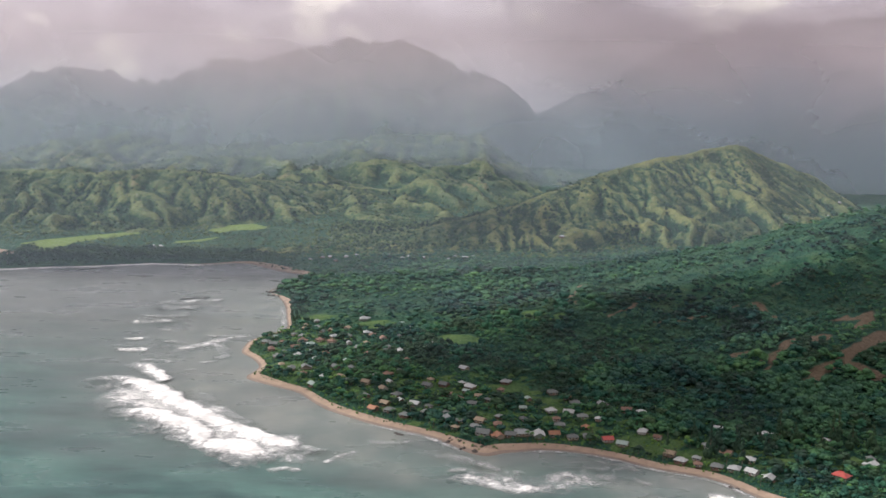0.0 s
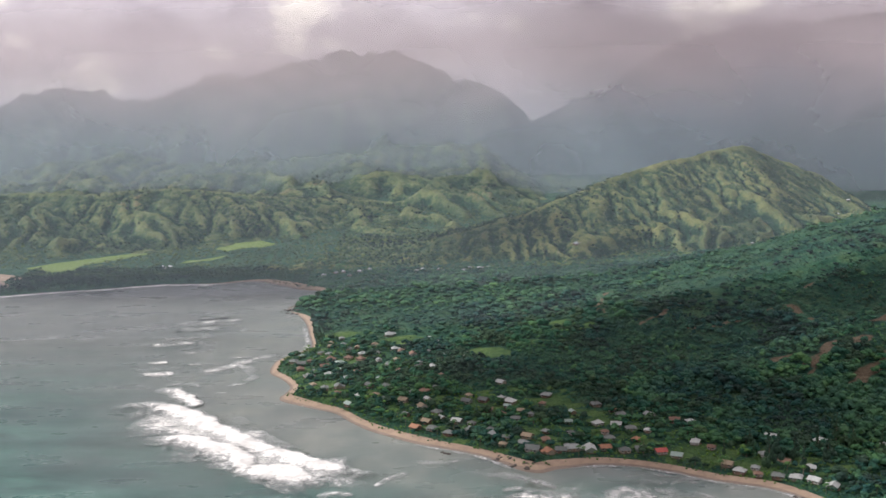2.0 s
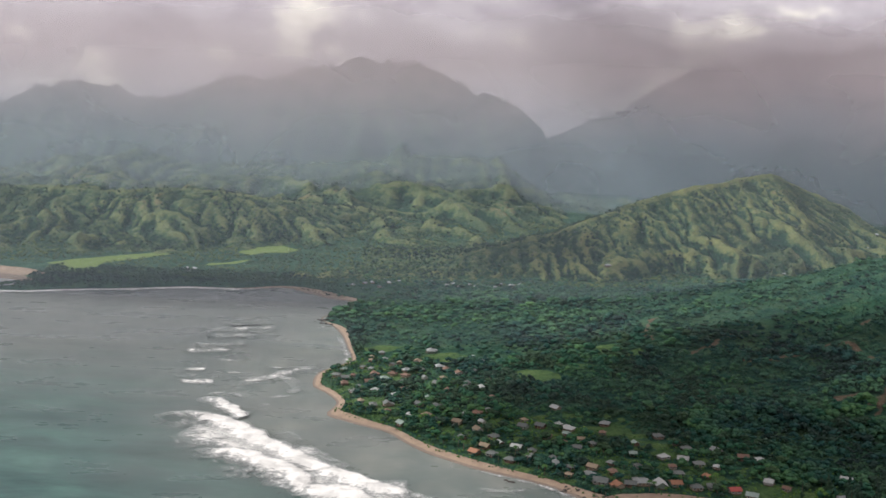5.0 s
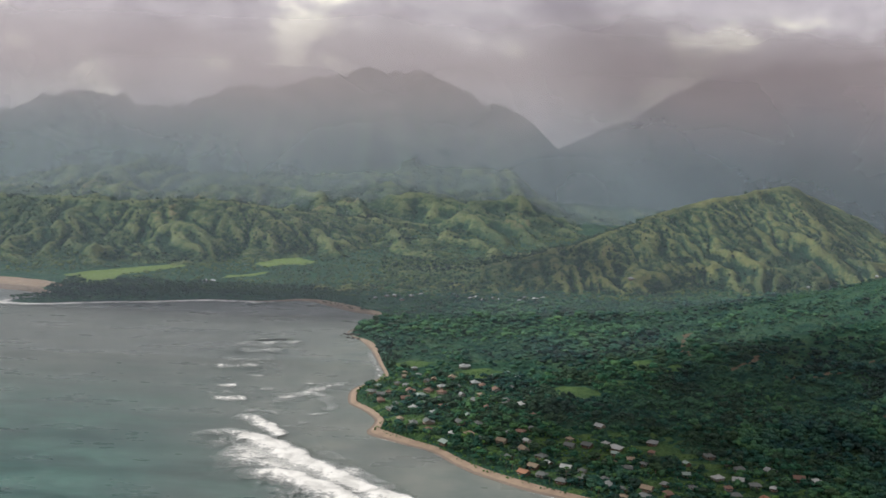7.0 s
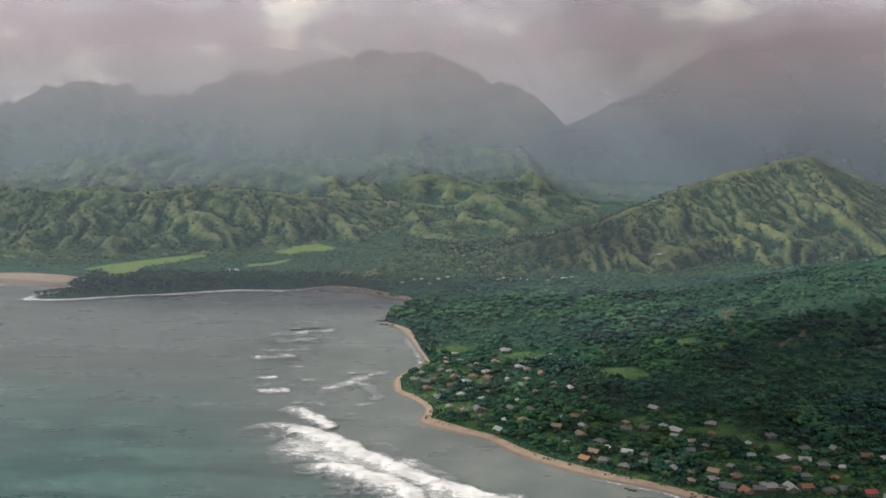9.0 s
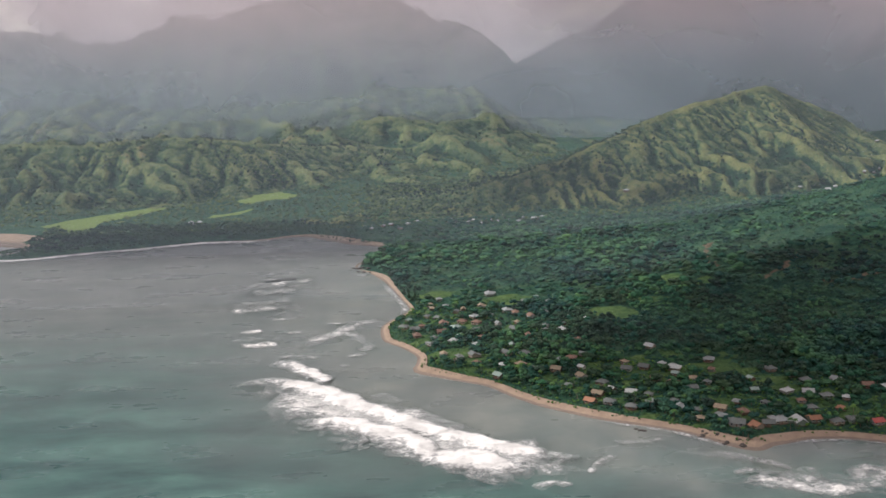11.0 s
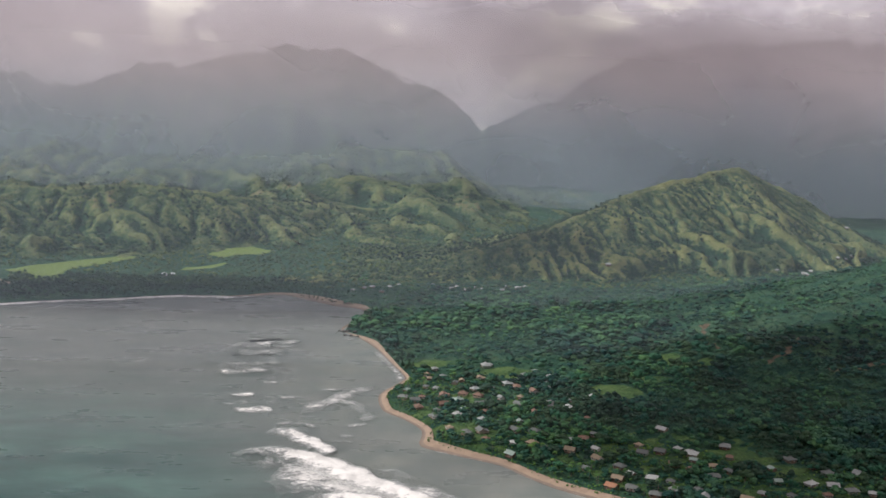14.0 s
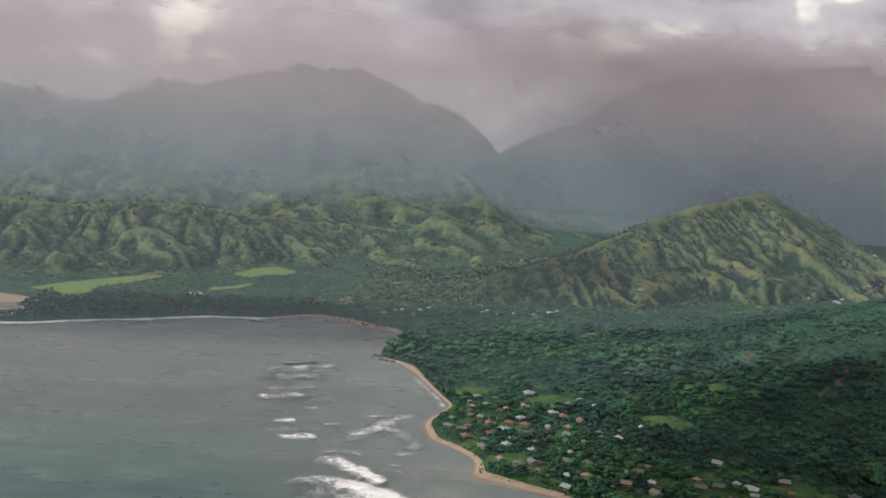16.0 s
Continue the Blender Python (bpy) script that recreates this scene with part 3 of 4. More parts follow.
def thicket(name, places, sizes, variants, material, label, seed, lift=0.55, tall=1.0):
    """Many crowns in one mesh: a wood seen from afar."""
    rng = np.random.default_rng(seed)
    vs, fs, n = [], [], 0
    pick = rng.integers(len(variants), size=len(places))
    for k, (v, f) in enumerate(variants):
        idx = np.flatnonzero(pick == k)
        if not len(idx):
            continue
        a = rng.uniform(0, 2 * math.pi, len(idx))
        c, s, r = np.cos(a)[:, None], np.sin(a)[:, None], sizes[idx][:, None]
        h = tall * rng.uniform(0.8, 1.3, (len(idx), 1))
        x = (v[:, 0] * c - v[:, 1] * s) * r + places[idx, 0:1]
        y = (v[:, 0] * s + v[:, 1] * c) * r + places[idx, 1:2]
        z = v[:, 2] * r * h + places[idx, 2:3] + r * lift * h
        vs.append(np.stack([x, y, z], -1).reshape(-1, 3))
        fs.append((f[None] + (np.arange(len(idx)) * len(v))[:, None, None]).reshape(-1, 3) + n)
        n += len(idx) * len(v)
    ob = mesh_object(name, np.vstack(vs), np.vstack(fs), material, None, False)
    return tagged(ob, label, "trees", kind="stuff")


def scatter(x0, x1, y0, y1, step, seed):
    rng = np.random.default_rng(seed)
    x, y = np.meshgrid(np.arange(x0, x1, step), np.arange(y0, y1, step))
    x, y = x.ravel() + rng.uniform(-0.5, 0.5, x.size) * step, y.ravel() + rng.uniform(-0.5, 0.5, x.size) * step
    return x, y, rng.random(x.size)


def sample(range_name, x, y):
    xs, ys, z, spur = RANGES[range_name]
    i = np.clip(np.searchsorted(xs, x) - 1, 0, len(xs) - 2)
    j = np.clip(np.searchsorted(ys, y) - 1, 0, len(ys) - 2)
    fx, fy = (x - xs[i]) / (xs[i + 1] - xs[i]), (y - ys[j]) / (ys[j + 1] - ys[j])
    out = []
    for g in (z, spur):
        out.append((g[j, i] * (1 - fx) + g[j, i + 1] * fx) * (1 - fy) + (g[j + 1, i] * (1 - fx) + g[j + 1, i + 1] * fx) * fy)
    return out


# ---- large forms ----
build_ground()
build_beach()
build_sea()

HILL_CREST = [(-420, 2040, -12), (-260, 2070, 6), (-100, 2110, 28), (35, 2150, 56), (149, 2210, 86), (236, 2280, 110), (390, 2410, 148), (500, 2500, 164), (602, 2600, 178), (665, 2640, 187), (705, 2660, 182), (760, 2690, 160), (850, 2720, 126), (930, 2740, 92), (1020, 2740, 30), (1120, 2740, -12)]
HILL_FOOT = [(-420, 1960), (-100, 1975), (188, 2000), (280, 2030), (635, 2120), (900, 2330), (1120, 2480)]
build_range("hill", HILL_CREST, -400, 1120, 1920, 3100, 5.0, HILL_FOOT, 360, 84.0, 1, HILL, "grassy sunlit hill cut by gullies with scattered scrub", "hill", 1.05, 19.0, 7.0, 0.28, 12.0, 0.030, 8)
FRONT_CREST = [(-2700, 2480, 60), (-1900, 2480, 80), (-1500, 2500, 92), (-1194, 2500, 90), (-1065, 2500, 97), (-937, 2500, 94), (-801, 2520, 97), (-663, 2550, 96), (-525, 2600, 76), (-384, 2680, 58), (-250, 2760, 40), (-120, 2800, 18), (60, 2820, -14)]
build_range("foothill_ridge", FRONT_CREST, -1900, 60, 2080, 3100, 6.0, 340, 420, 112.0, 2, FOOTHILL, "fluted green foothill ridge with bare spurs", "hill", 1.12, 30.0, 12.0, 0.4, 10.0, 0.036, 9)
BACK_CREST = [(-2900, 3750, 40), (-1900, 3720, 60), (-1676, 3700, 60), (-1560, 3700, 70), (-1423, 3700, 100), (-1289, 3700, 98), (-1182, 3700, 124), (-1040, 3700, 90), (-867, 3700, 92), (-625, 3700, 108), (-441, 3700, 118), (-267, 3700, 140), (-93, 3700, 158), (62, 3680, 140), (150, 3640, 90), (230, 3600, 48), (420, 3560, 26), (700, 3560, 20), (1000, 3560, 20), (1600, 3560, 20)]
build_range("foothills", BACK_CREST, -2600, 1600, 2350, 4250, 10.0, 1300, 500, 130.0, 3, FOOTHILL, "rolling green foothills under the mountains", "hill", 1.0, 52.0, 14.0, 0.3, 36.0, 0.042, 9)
MAIN_CREST = [(-3300, 4500, 260), (-2500, 4450, 300), (-1993, 4400, 296), (-1761, 4400, 368), (-1529, 4400, 373), (-1296, 4400, 310), (-1066, 4400, 405), (-835, 4400, 436), (-651, 4400, 486), (-513, 4400, 508), (-281, 4400, 496), (-141, 4400, 456), (25, 4400, 394), (167, 4400, 330), (241, 4400, 264), (330, 4400, 205), (480, 4420, 120), (680, 4450, 20)]
build_range("mountain", MAIN_CREST, -3300, 680, 3600, 4800, 12.0, 720, 420, 150.0, 4, MOUNTAIN, "dark forested mountain with its top in cloud", "mountain", 0.9, 60.0, 8.0, 0.15, 54.0, 0.04, 7)
EAST_CREST = [(150, 4250, 60), (240, 4230, 170), (290, 4200, 226), (525, 4200, 324), (735, 4200, 448), (862, 4200, 520), (1160, 4180, 580), (1520, 4120, 600), (2200, 4050, 600), (3200, 3950, 560)]
build_range("mountain", EAST_CREST, 150, 3200, 3300, 4700, 15.0, 520, 420, 150.0, 5, MOUNTAIN, "steep misty mountainside vanishing into cloud", "mountain", 0.85, 60.0, 8.0, 0.15, 60.0, 0.04, 7)


def build_veil(y, thin, thick, low, high, top, label, torn=220.0, thin_out=150.0, west=-3300.0, east=-3000.0):
    """A veil sheet added across the land at y to stand in for haze; it begins between west and east."""
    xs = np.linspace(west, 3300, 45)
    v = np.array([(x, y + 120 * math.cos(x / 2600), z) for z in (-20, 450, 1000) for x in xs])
    ob = mesh_object("mist", v, grid_faces(45, 3), veil_material("haze_veil", thin, thick, low, high, top, torn, thin_out), None, True, weight=smooth(west, east, v[:, 0]))
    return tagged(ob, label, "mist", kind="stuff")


# Stacked sheets imitate haze that thickens with distance.
build_veil(1000, 0.02, 0.02, 0, 300, 200, "faint veil sheet standing in for air haze over the village")
build_veil(1290, 0.06, 0.06, 0, 300, 250, "thin veil sheet standing in for air haze over the village woods")
build_veil(1600, 0.12, 0.12, 0, 400, 250, "thin veil sheet standing in for air haze over the valley")
build_veil(2900, 0.25, 0.30, 40, 380, 420, "grey veil sheet standing in for air haze behind the grassy hill", 260.0, 300.0)
build_veil(2960, 0.30, 0.34, 0, 300, 330, "veil sheet standing in for haze up the eastern valley", 260.0, 260.0, 120.0, 620.0)
build_veil(3150, 0.22, 0.46, 90, 440, 460, "veil sheet for drizzle and distance haze before the mountains", 320.0, 320.0)
build_veil(3690, 0.30, 0.56, 100, 480, 430, "veil sheet for rain mist and distance haze on the mountain flank", 320.0, 200.0)
build_veil(3700, 0.08, 0.66, 400, 640, 500, "low cloud hiding the summits", 420.0, 220.0)
build_veil(3710, 0.38, 0.66, 120, 400, 540, "cloud spilling over the eastern mountainside", 380.0, 240.0, 110.0, 520.0)


# ---- clouds out of view, added to shade the ground ----
def cloud_material():
    m, nt, b, co = surface("cloud", 1.0)
    nt.links.new(ramp(nt, noise_at(nt, co, 0.01, 4), [(0.3, (0.74, 0.73, 0.75)), (0.7, (0.86, 0.85, 0.86))]), b.inputs["Base Color"])
    bump(nt, b, noise_at(nt, co, 0.02, 5), 0.5, 20.0)
    return m


CLOUD = cloud_material()
CLOUD_Z = 1000.0


def build_shade_cloud(x, y, rx, ry, seed, label, pieces=26):
    """A flat-bottomed heap of cloud, out of view, set towards the sun so that its shadow falls round (x, y)."""
    rng = np.random.default_rng(seed)
    vs, fs, n = [], [], 0
    cx, cy = x + SUN_DIR.x / SUN_DIR.z * CLOUD_Z, y + SUN_DIR.y / SUN_DIR.z * CLOUD_Z
    for k in range(pieces):
        a, q = rng.uniform(0, 2 * math.pi), math.sqrt(rng.random()) * 0.85
        v, f = lump(rng, 3)
        size = rng.uniform(0.24, 0.42) * (1.15 - 0.5 * q)
        v = v * np.array([rx * size, ry * size, 70 * size / 0.3]) + np.array([cx + rx * q * math.cos(a), cy + ry * q * math.sin(a), CLOUD_Z])
        v[:, 2] = np.maximum(v[:, 2], CLOUD_Z - 12)
        vs.append(v)
        fs.append(f + n)
        n += len(v)
    ob = mesh_object("cloud", np.vstack(vs), np.vstack(fs), CLOUD, None, True)
    return tagged(ob, label, "cloud", kind="stuff")


build_shade_cloud(370, 1095, 470, 320, 1, "broad grey cloud out of view, added to shade the village woods", 24)
build_shade_cloud(90, 2105, 165, 120, 2, "small grey cloud out of view, added to shade the hill foot")
build_shade_cloud(-480, 1815, 430, 130, 5, "long grey cloud out of view, added to shade the headland", 24)
build_shade_cloud(1250, 3250, 600, 520, 3, "grey cloud bank out of view, added to shade the eastern valley")
build_shade_cloud(-600, 4380, 1300, 380, 4, "long grey cloud bank out of view, added to shade the far ridge")


# ---- surf ----
def foam_ribbon(name, path, width, cover, label, seed, height=0.5, skew=0.0):
    """Foam along a path; skew moves the crest to the left of the path, with a crisp lip there and a feathered tail."""
    line = spline(path, 4.0)
    n, m = len(line), 17
    t = np.gradient(line, axis=0)
    t /= np.linalg.norm(t, axis=1)[:, None]
    side = np.stack([-t[:, 1], t[:, 0]], 1)
    s = np.linspace(0, 1, n)
    taper = np.clip(np.minimum(s, 1 - s) * 6, 0, 1) ** 0.7
    wide = width * (0.55 + 0.9 * fbm(s * n / 9, s * 0 + seed, seed, 3)) * (0.35 + 0.65 * taper)
    pts, cov = [], []
    for k in range(m):
        a = 2 * k / (m - 1) - 1
        p = line + side * (a * wide)[:, None]
        f = 1 - ((a - skew) / (1 - skew)) ** 2 if a > skew else 1 - ((skew - a) / (1 + skew)) ** 1.3
        z = height * f * (0.5 + fbm(p[:, 0] / 14, p[:, 1] / 14, seed + 1, 3)) + 0.3
        pts.append(np.column_stack([p, z]))
        cov.append((cover * f - 0.12 - 0.5 * (1 - f)) * (0.3 + 0.7 * taper) - 0.35 * (1 - taper))
    ob = mesh_object(name, np.vstack(pts), grid_faces(n, m), FOAM, None, True, cover=np.clip(np.concatenate(cov), -0.9, 1.35))
    return tagged(ob, label, "surf", kind="stuff")


BREAKERS = [
    ([(-404, 1072), (-372, 1078), (-335, 1052), (-300, 1012), (-264, 972), (-232, 938), (-200, 912), (-160, 884), (-116, 866)], 30, 1.45, 2.2),
    ([(-340, 950), (-313, 968), (-286, 952), (-257, 918), (-236, 890), (-204, 872), (-184, 858), (-155, 838)], 32, 1.45, 2.4),
    ([(-376, 1150), (-356, 1128), (-335, 1098), (-315, 1072)], 30, 1.2, 1.4),
    ([(-372, 1164), (-348, 1168), (-332, 1154)], 9, 0.8, 0.6),
    ([(-160, 820), (-145, 829), (-129, 824)], 10, 0.95, 0.8),
    ([(-114, 842), (-104, 860), (-84, 880)], 8, 0.8, 0.4),
    ([(-333, 1109), (-312, 1115), (-290, 1110)], 6, 0.62, 0.4),
    ([(-392, 1060), (-345, 1020), (-300, 975), (-258, 935), (-215, 895), (-170, 862), (-120, 846)], 66, 1.22, 0.6),
    ([(-290, 1062), (-255, 1010), (-225, 965), (-185, 925)], 26, 0.62, 0.4),
]
for k, (path, w, c, h) in enumerate(BREAKERS):
    foam_ribbon("breaking_wave", path, w, c, "white breaking surf spilling over the reef edge", k, h, 0.4)
STREAKS = [
    ([(-450, 1500), (-400, 1495), (-350, 1505)], 24, 0.18), ([(-455, 1385), (-410, 1390), (-365, 1395)], 22, 0.16), ([(-435, 1245), (-400, 1240), (-365, 1250)], 16, 0.12),
    ([(-452, 1362), (-420, 1366), (-385, 1378)], 9, 0.55), ([(-440, 1398), (-400, 1405), (-372, 1412)], 6, 0.45), ([(-435, 1462), (-405, 1458), (-370, 1470)], 11, 0.5),
    ([(-418, 1500), (-385, 1512), (-352, 1520)], 12, 0.5), ([(-425, 1530), (-380, 1536)], 7, 0.4), ([(-425, 1268), (-396, 1272)], 6, 0.75), ([(-418, 1218), (-395, 1214), (-376, 1222)], 8, 0.85),
    ([(-395, 1318), (-372, 1322)], 5, 0.5), ([(-372, 1258), (-352, 1262)], 4, 0.55), ([(-356, 1240), (-340, 1236)], 4, 0.5), ([(-300, 1545), (-285, 1532)], 6, 0.5),
]
REEF_WASH = [
    ([(-345, 1200), (-331, 1232), (-311, 1252), (-291, 1284), (-258, 1304)], 11, 0.62), ([(-326, 1264), (-298, 1240), (-281, 1200), (-287, 1172)], 9, 0.45), ([(-330, 1290), (-290, 1296), (-262, 1312)], 8, 0.42),
    ([(-291, 1183), (-270, 1197)], 7, 0.6), ([(-302, 1160), (-278, 1171)], 5, 0.5),
    ([(-25, 818), (30, 808), (90, 816), (140, 832)], 19, 0.46), ([(95, 852), (160, 846)], 9, 0.26), ([(-60, 900), (-20, 872), (25, 850)], 10, 0.22),
    ([(-12, 816), (7, 822), (24, 808), (42, 798), (61, 801), (76, 793)], 8, 0.72), ([(76, 815), (86, 830), (99, 834)], 8, 0.8), ([(12, 862), (37, 836)], 6, 0.5), ([(144, 832), (151, 819), (160, 812)], 4, 0.62),
    ([(195, 788), (222, 787)], 8, 0.8), ([(106, 834), (124, 827)], 6, 0.45), ([(-12, 832), (10, 841)], 6, 0.45), ([(114, 868), (135, 860), (158, 852)], 5, 0.5),
    ([(-85, 908), (-62, 902), (-38, 909)], 6, 0.55), ([(-20, 880), (5, 866), (22, 852)], 7, 0.42), ([(0, 836), (30, 832), (58, 838)], 8, 0.34), ([(-310, 1135), (-296, 1128)], 5, 0.4),
]
for k, (path, w, c) in enumerate(STREAKS):
    foam_ribbon("foam_streak", path, w * 2.6, c + 0.30, "thin white foam streaks on the open bay", 20 + k, 0.25)
for k, (path, w, c) in enumerate(REEF_WASH):
    foam_ribbon("foam_patch", path, w * 1.9, c + 0.22, "broken foam washing over shallow reef", 40 + k, 0.3)


def shore_line(x0, x1, y0, y1, off):
    keep = COAST[(COAST[:, 0] > x0) & (COAST[:, 0] < x1) & (COAST[:, 1] > y0) & (COAST[:, 1] < y1)]
    t = np.gradient(keep, axis=0)
    t /= np.linalg.norm(t, axis=1)[:, None]
    return (keep + np.stack([-t[:, 1], t[:, 0]], 1) * off)[::2]


foam_ribbon("shore_wash", shore_line(-860, -385, 1700, 1870, 9), 18, 1.25, "white surf along the wooded headland", 60, 0.8)
foam_ribbon("shore_wash", shore_line(-1400, -850, 1795, 1990, 10), 13, 0.9, "white surf rolling onto a far sandy beach", 61, 0.8)
foam_ribbon("shore_wash", shore_line(-275, -200, 1312, 1520, 5), 9, 0.8, "foam lapping in a small sandy cove", 62, 0.4)
foam_ribbon("shore_wash", shore_line(-100, 20, 860, 965, 4), 6.5, 0.78, "foam edge on the sand of the village beach", 63, 0.3)
foam_ribbon("shore_wash", shore_line(20, 280, 700, 960, 4), 6.5, 0.72, "foam edge on the curved east beach", 64, 0.3)
foam_ribbon("shore_wash", shore_line(-262, -90, 940, 1120, 2), 3.2, 0.6, "thin foam edge below the houses", 65, 0.2)
foam_ribbon("shore_wash", shore_line(-420, -255, 1700, 1880, 3), 3.5, 0.6, "thin foam edge at the river mouth", 66, 0.2)


# ---- houses ----
def cyc(v, n):
    return v[n % len(v)]


ROOFS = [plain(n, c, r, 0.16, 0.5) for n, c, r in (
    ("roof_white_metal", (0.36, 0.38, 0.36), 0.5), ("roof_pale_grey", (0.22, 0.24, 0.23), 0.6), ("roof_grey_shingle", (0.13, 0.145, 0.135), 0.85),
    ("roof_brown_shingle", (0.17, 0.105, 0.075), 0.85), ("roof_orange_tile", (0.28, 0.140, 0.08), 0.8), ("roof_red_metal", (0.34, 0.060, 0.045), 0.5),
    ("roof_tan_shingle", (0.25, 0.20, 0.135), 0.85), ("roof_green_metal", (0.23, 0.30, 0.26), 0.55))]
ROOF_WORDS = ["white metal", "pale grey", "grey shingle", "brown shingle", "orange tile", "red metal", "tan shingle", "grey-green metal"]
WALLS = [plain(n, c, 0.8) for n, c in (("wall_white", (0.30, 0.295, 0.27)), ("wall_cream", (0.24, 0.205, 0.15)), ("wall_brown", (0.12, 0.08, 0.055)), ("wall_green", (0.14, 0.18, 0.14)))]
WALL_WORDS = ["white", "cream", "brown timber", "green"]
GLASS = plain("window_glass", (0.03, 0.04, 0.05), 0.1, 0.1)
DOOR = plain("door_wood", (0.14, 0.08, 0.05), 0.6)
FRAME = plain("trim_white", (0.7, 0.69, 0.66), 0.6, 0.05)


def box(bm, x0, x1, y0, y1, z0, z1):
    m = Matrix.LocRotScale(((x0 + x1) / 2, (y0 + y1) / 2, (z0 + z1) / 2), None, (x1 - x0, y1 - y0, z1 - z0))
    bmesh.ops.create_cube(bm, size=1.0, matrix=m)


def roof_mesh(w, d, base, rise, eave, hip):
    """A hipped or gabled roof with a thickness, ridge along x."""
    bm = bmesh.new()
    hw, hd = w / 2 + eave, d / 2 + eave
    run = max(hw - hd * 0.95, hw * 0.12) if hip else hw
    for lift in (0.0, -0.22):
        pts = [(-hw, -hd, base), (hw, -hd, base), (hw, hd, base), (-hw, hd, base), (-run, 0, base + rise), (run, 0, base + rise)]
        v = [bm.verts.new((x, y, z + lift)) for x, y, z in pts]
        fs = [(v[0], v[1], v[5], v[4]), (v[2], v[3], v[4], v[5])]
        fs += [(v[1], v[2], v[5]), (v[3], v[0], v[4])] if hip else []
        for f in fs:
            bm.faces.new(f if lift == 0 else f[::-1])
        if lift == 0:
            top = v
        else:
            ring = (0, 1, 2, 3) if hip else (0, 1, 5, 2, 3, 4)
            for a, b in zip(ring, ring[1:] + ring[:1]):
                bm.faces.new((top[b], top[a], v[a], v[b]))
    bmesh.ops.recalc_face_normals(bm, faces=bm.faces)
    return bm


SIZES = [(6.4, 5.2, 2.3), (9.4, 7.2, 2.5), (12.6, 9.2, 2.6)]


def make_house(colour, size, hip, wall, wing):
    w, d, h = SIZES[size]
    root = new("house")
    lift = 0.5 if wall != 2 else 0.3
    bm = bmesh.new()
    box(bm, -w / 2, w / 2, -d / 2, d / 2, lift, lift + h)
    if not hip:
        for s in (-1, 1):
            v = [bm.verts.new(p) for p in ((s * w / 2, -d / 2, lift + h), (s * w / 2, d / 2, lift + h), (s * w / 2, 0, lift + h + d * 0.26))]
            bm.faces.new(v)
    part("wall", bm, WALLS[wall], root, WALL_WORDS[wall] + " boarded walls")
    bm = bmesh.new()
    box(bm, -w / 2 + 0.3, w / 2 - 0.3, -d / 2 + 0.3, d / 2 - 0.3, -1.6, lift)
    part("footing", bm, WALLS[2], root)
    roof = part("roof", roof_mesh(w, d, lift + h + 0.05, d * (0.30 if hip else 0.34), 0.75, hip), ROOFS[colour], root, ROOF_WORDS[colour] + " roof")
    bm = bmesh.new()
    box(bm, -w * 0.2, w * 0.2, -0.16, 0.16, lift + h + d * 0.30 + 0.02, lift + h + d * 0.34 + 0.22)
    part("ridge_cap", bm, ROOFS[colour], roof)
    if wing:
        bm = bmesh.new()
        ww, wd = d * 0.62, w * 0.55
        off = wing * (w / 2 - ww / 2 - 0.4)
        box(bm, off - ww / 2, off + ww / 2, 0.2, d / 2 + wd * 0.6, lift, lift + h - 0.25)
        side = part("wing", bm, WALLS[wall], root)
        bm = roof_mesh(wd * 1.5, ww, lift + h - 0.2, ww * 0.30, 0.6, True)
        bm.transform(Matrix.Translation((off, d / 4 + wd * 0.2, 0)) @ Matrix.Rotation(math.pi / 2, 4, "Z"))
        part("wing_roof", bm, ROOFS[colour], side)
    for s in (-1, 1):
        for u in (-0.3, 0.28):
            bm = bmesh.new()
            y = s * (d / 2 + 0.03)
            box(bm, u * w - 0.65, u * w + 0.65, y - 0.05, y + 0.05, lift + 1.0, lift + 2.2)
            win = part("window", bm, GLASS, root)
            bm = bmesh.new()
            box(bm, u * w - 0.75, u * w + 0.75, y - 0.09, y + 0.09, lift + 0.88, lift + 1.0)
            part("sill", bm, FRAME, win)
    bm = bmesh.new()
    box(bm, -0.45, 0.45, -d / 2 - 0.06, -d / 2 + 0.02, lift, lift + 2.05)
    part("door", bm, DOOR, root)
    bm = bmesh.new()
    box(bm, -w * 0.28, w * 0.28, -d / 2 - 1.9, -d / 2 - 0.04, lift - 0.15, lift + 0.0)
    for u in (-0.27, 0.27):
        box(bm, u * w - 0.07, u * w + 0.07, -d / 2 - 1.85, -d / 2 - 1.7, -1.2, lift - 0.15)
    part("porch", bm, WALLS[2], root)
    return root


PROTOTYPES = {}
HOUSE_SPOTS = []


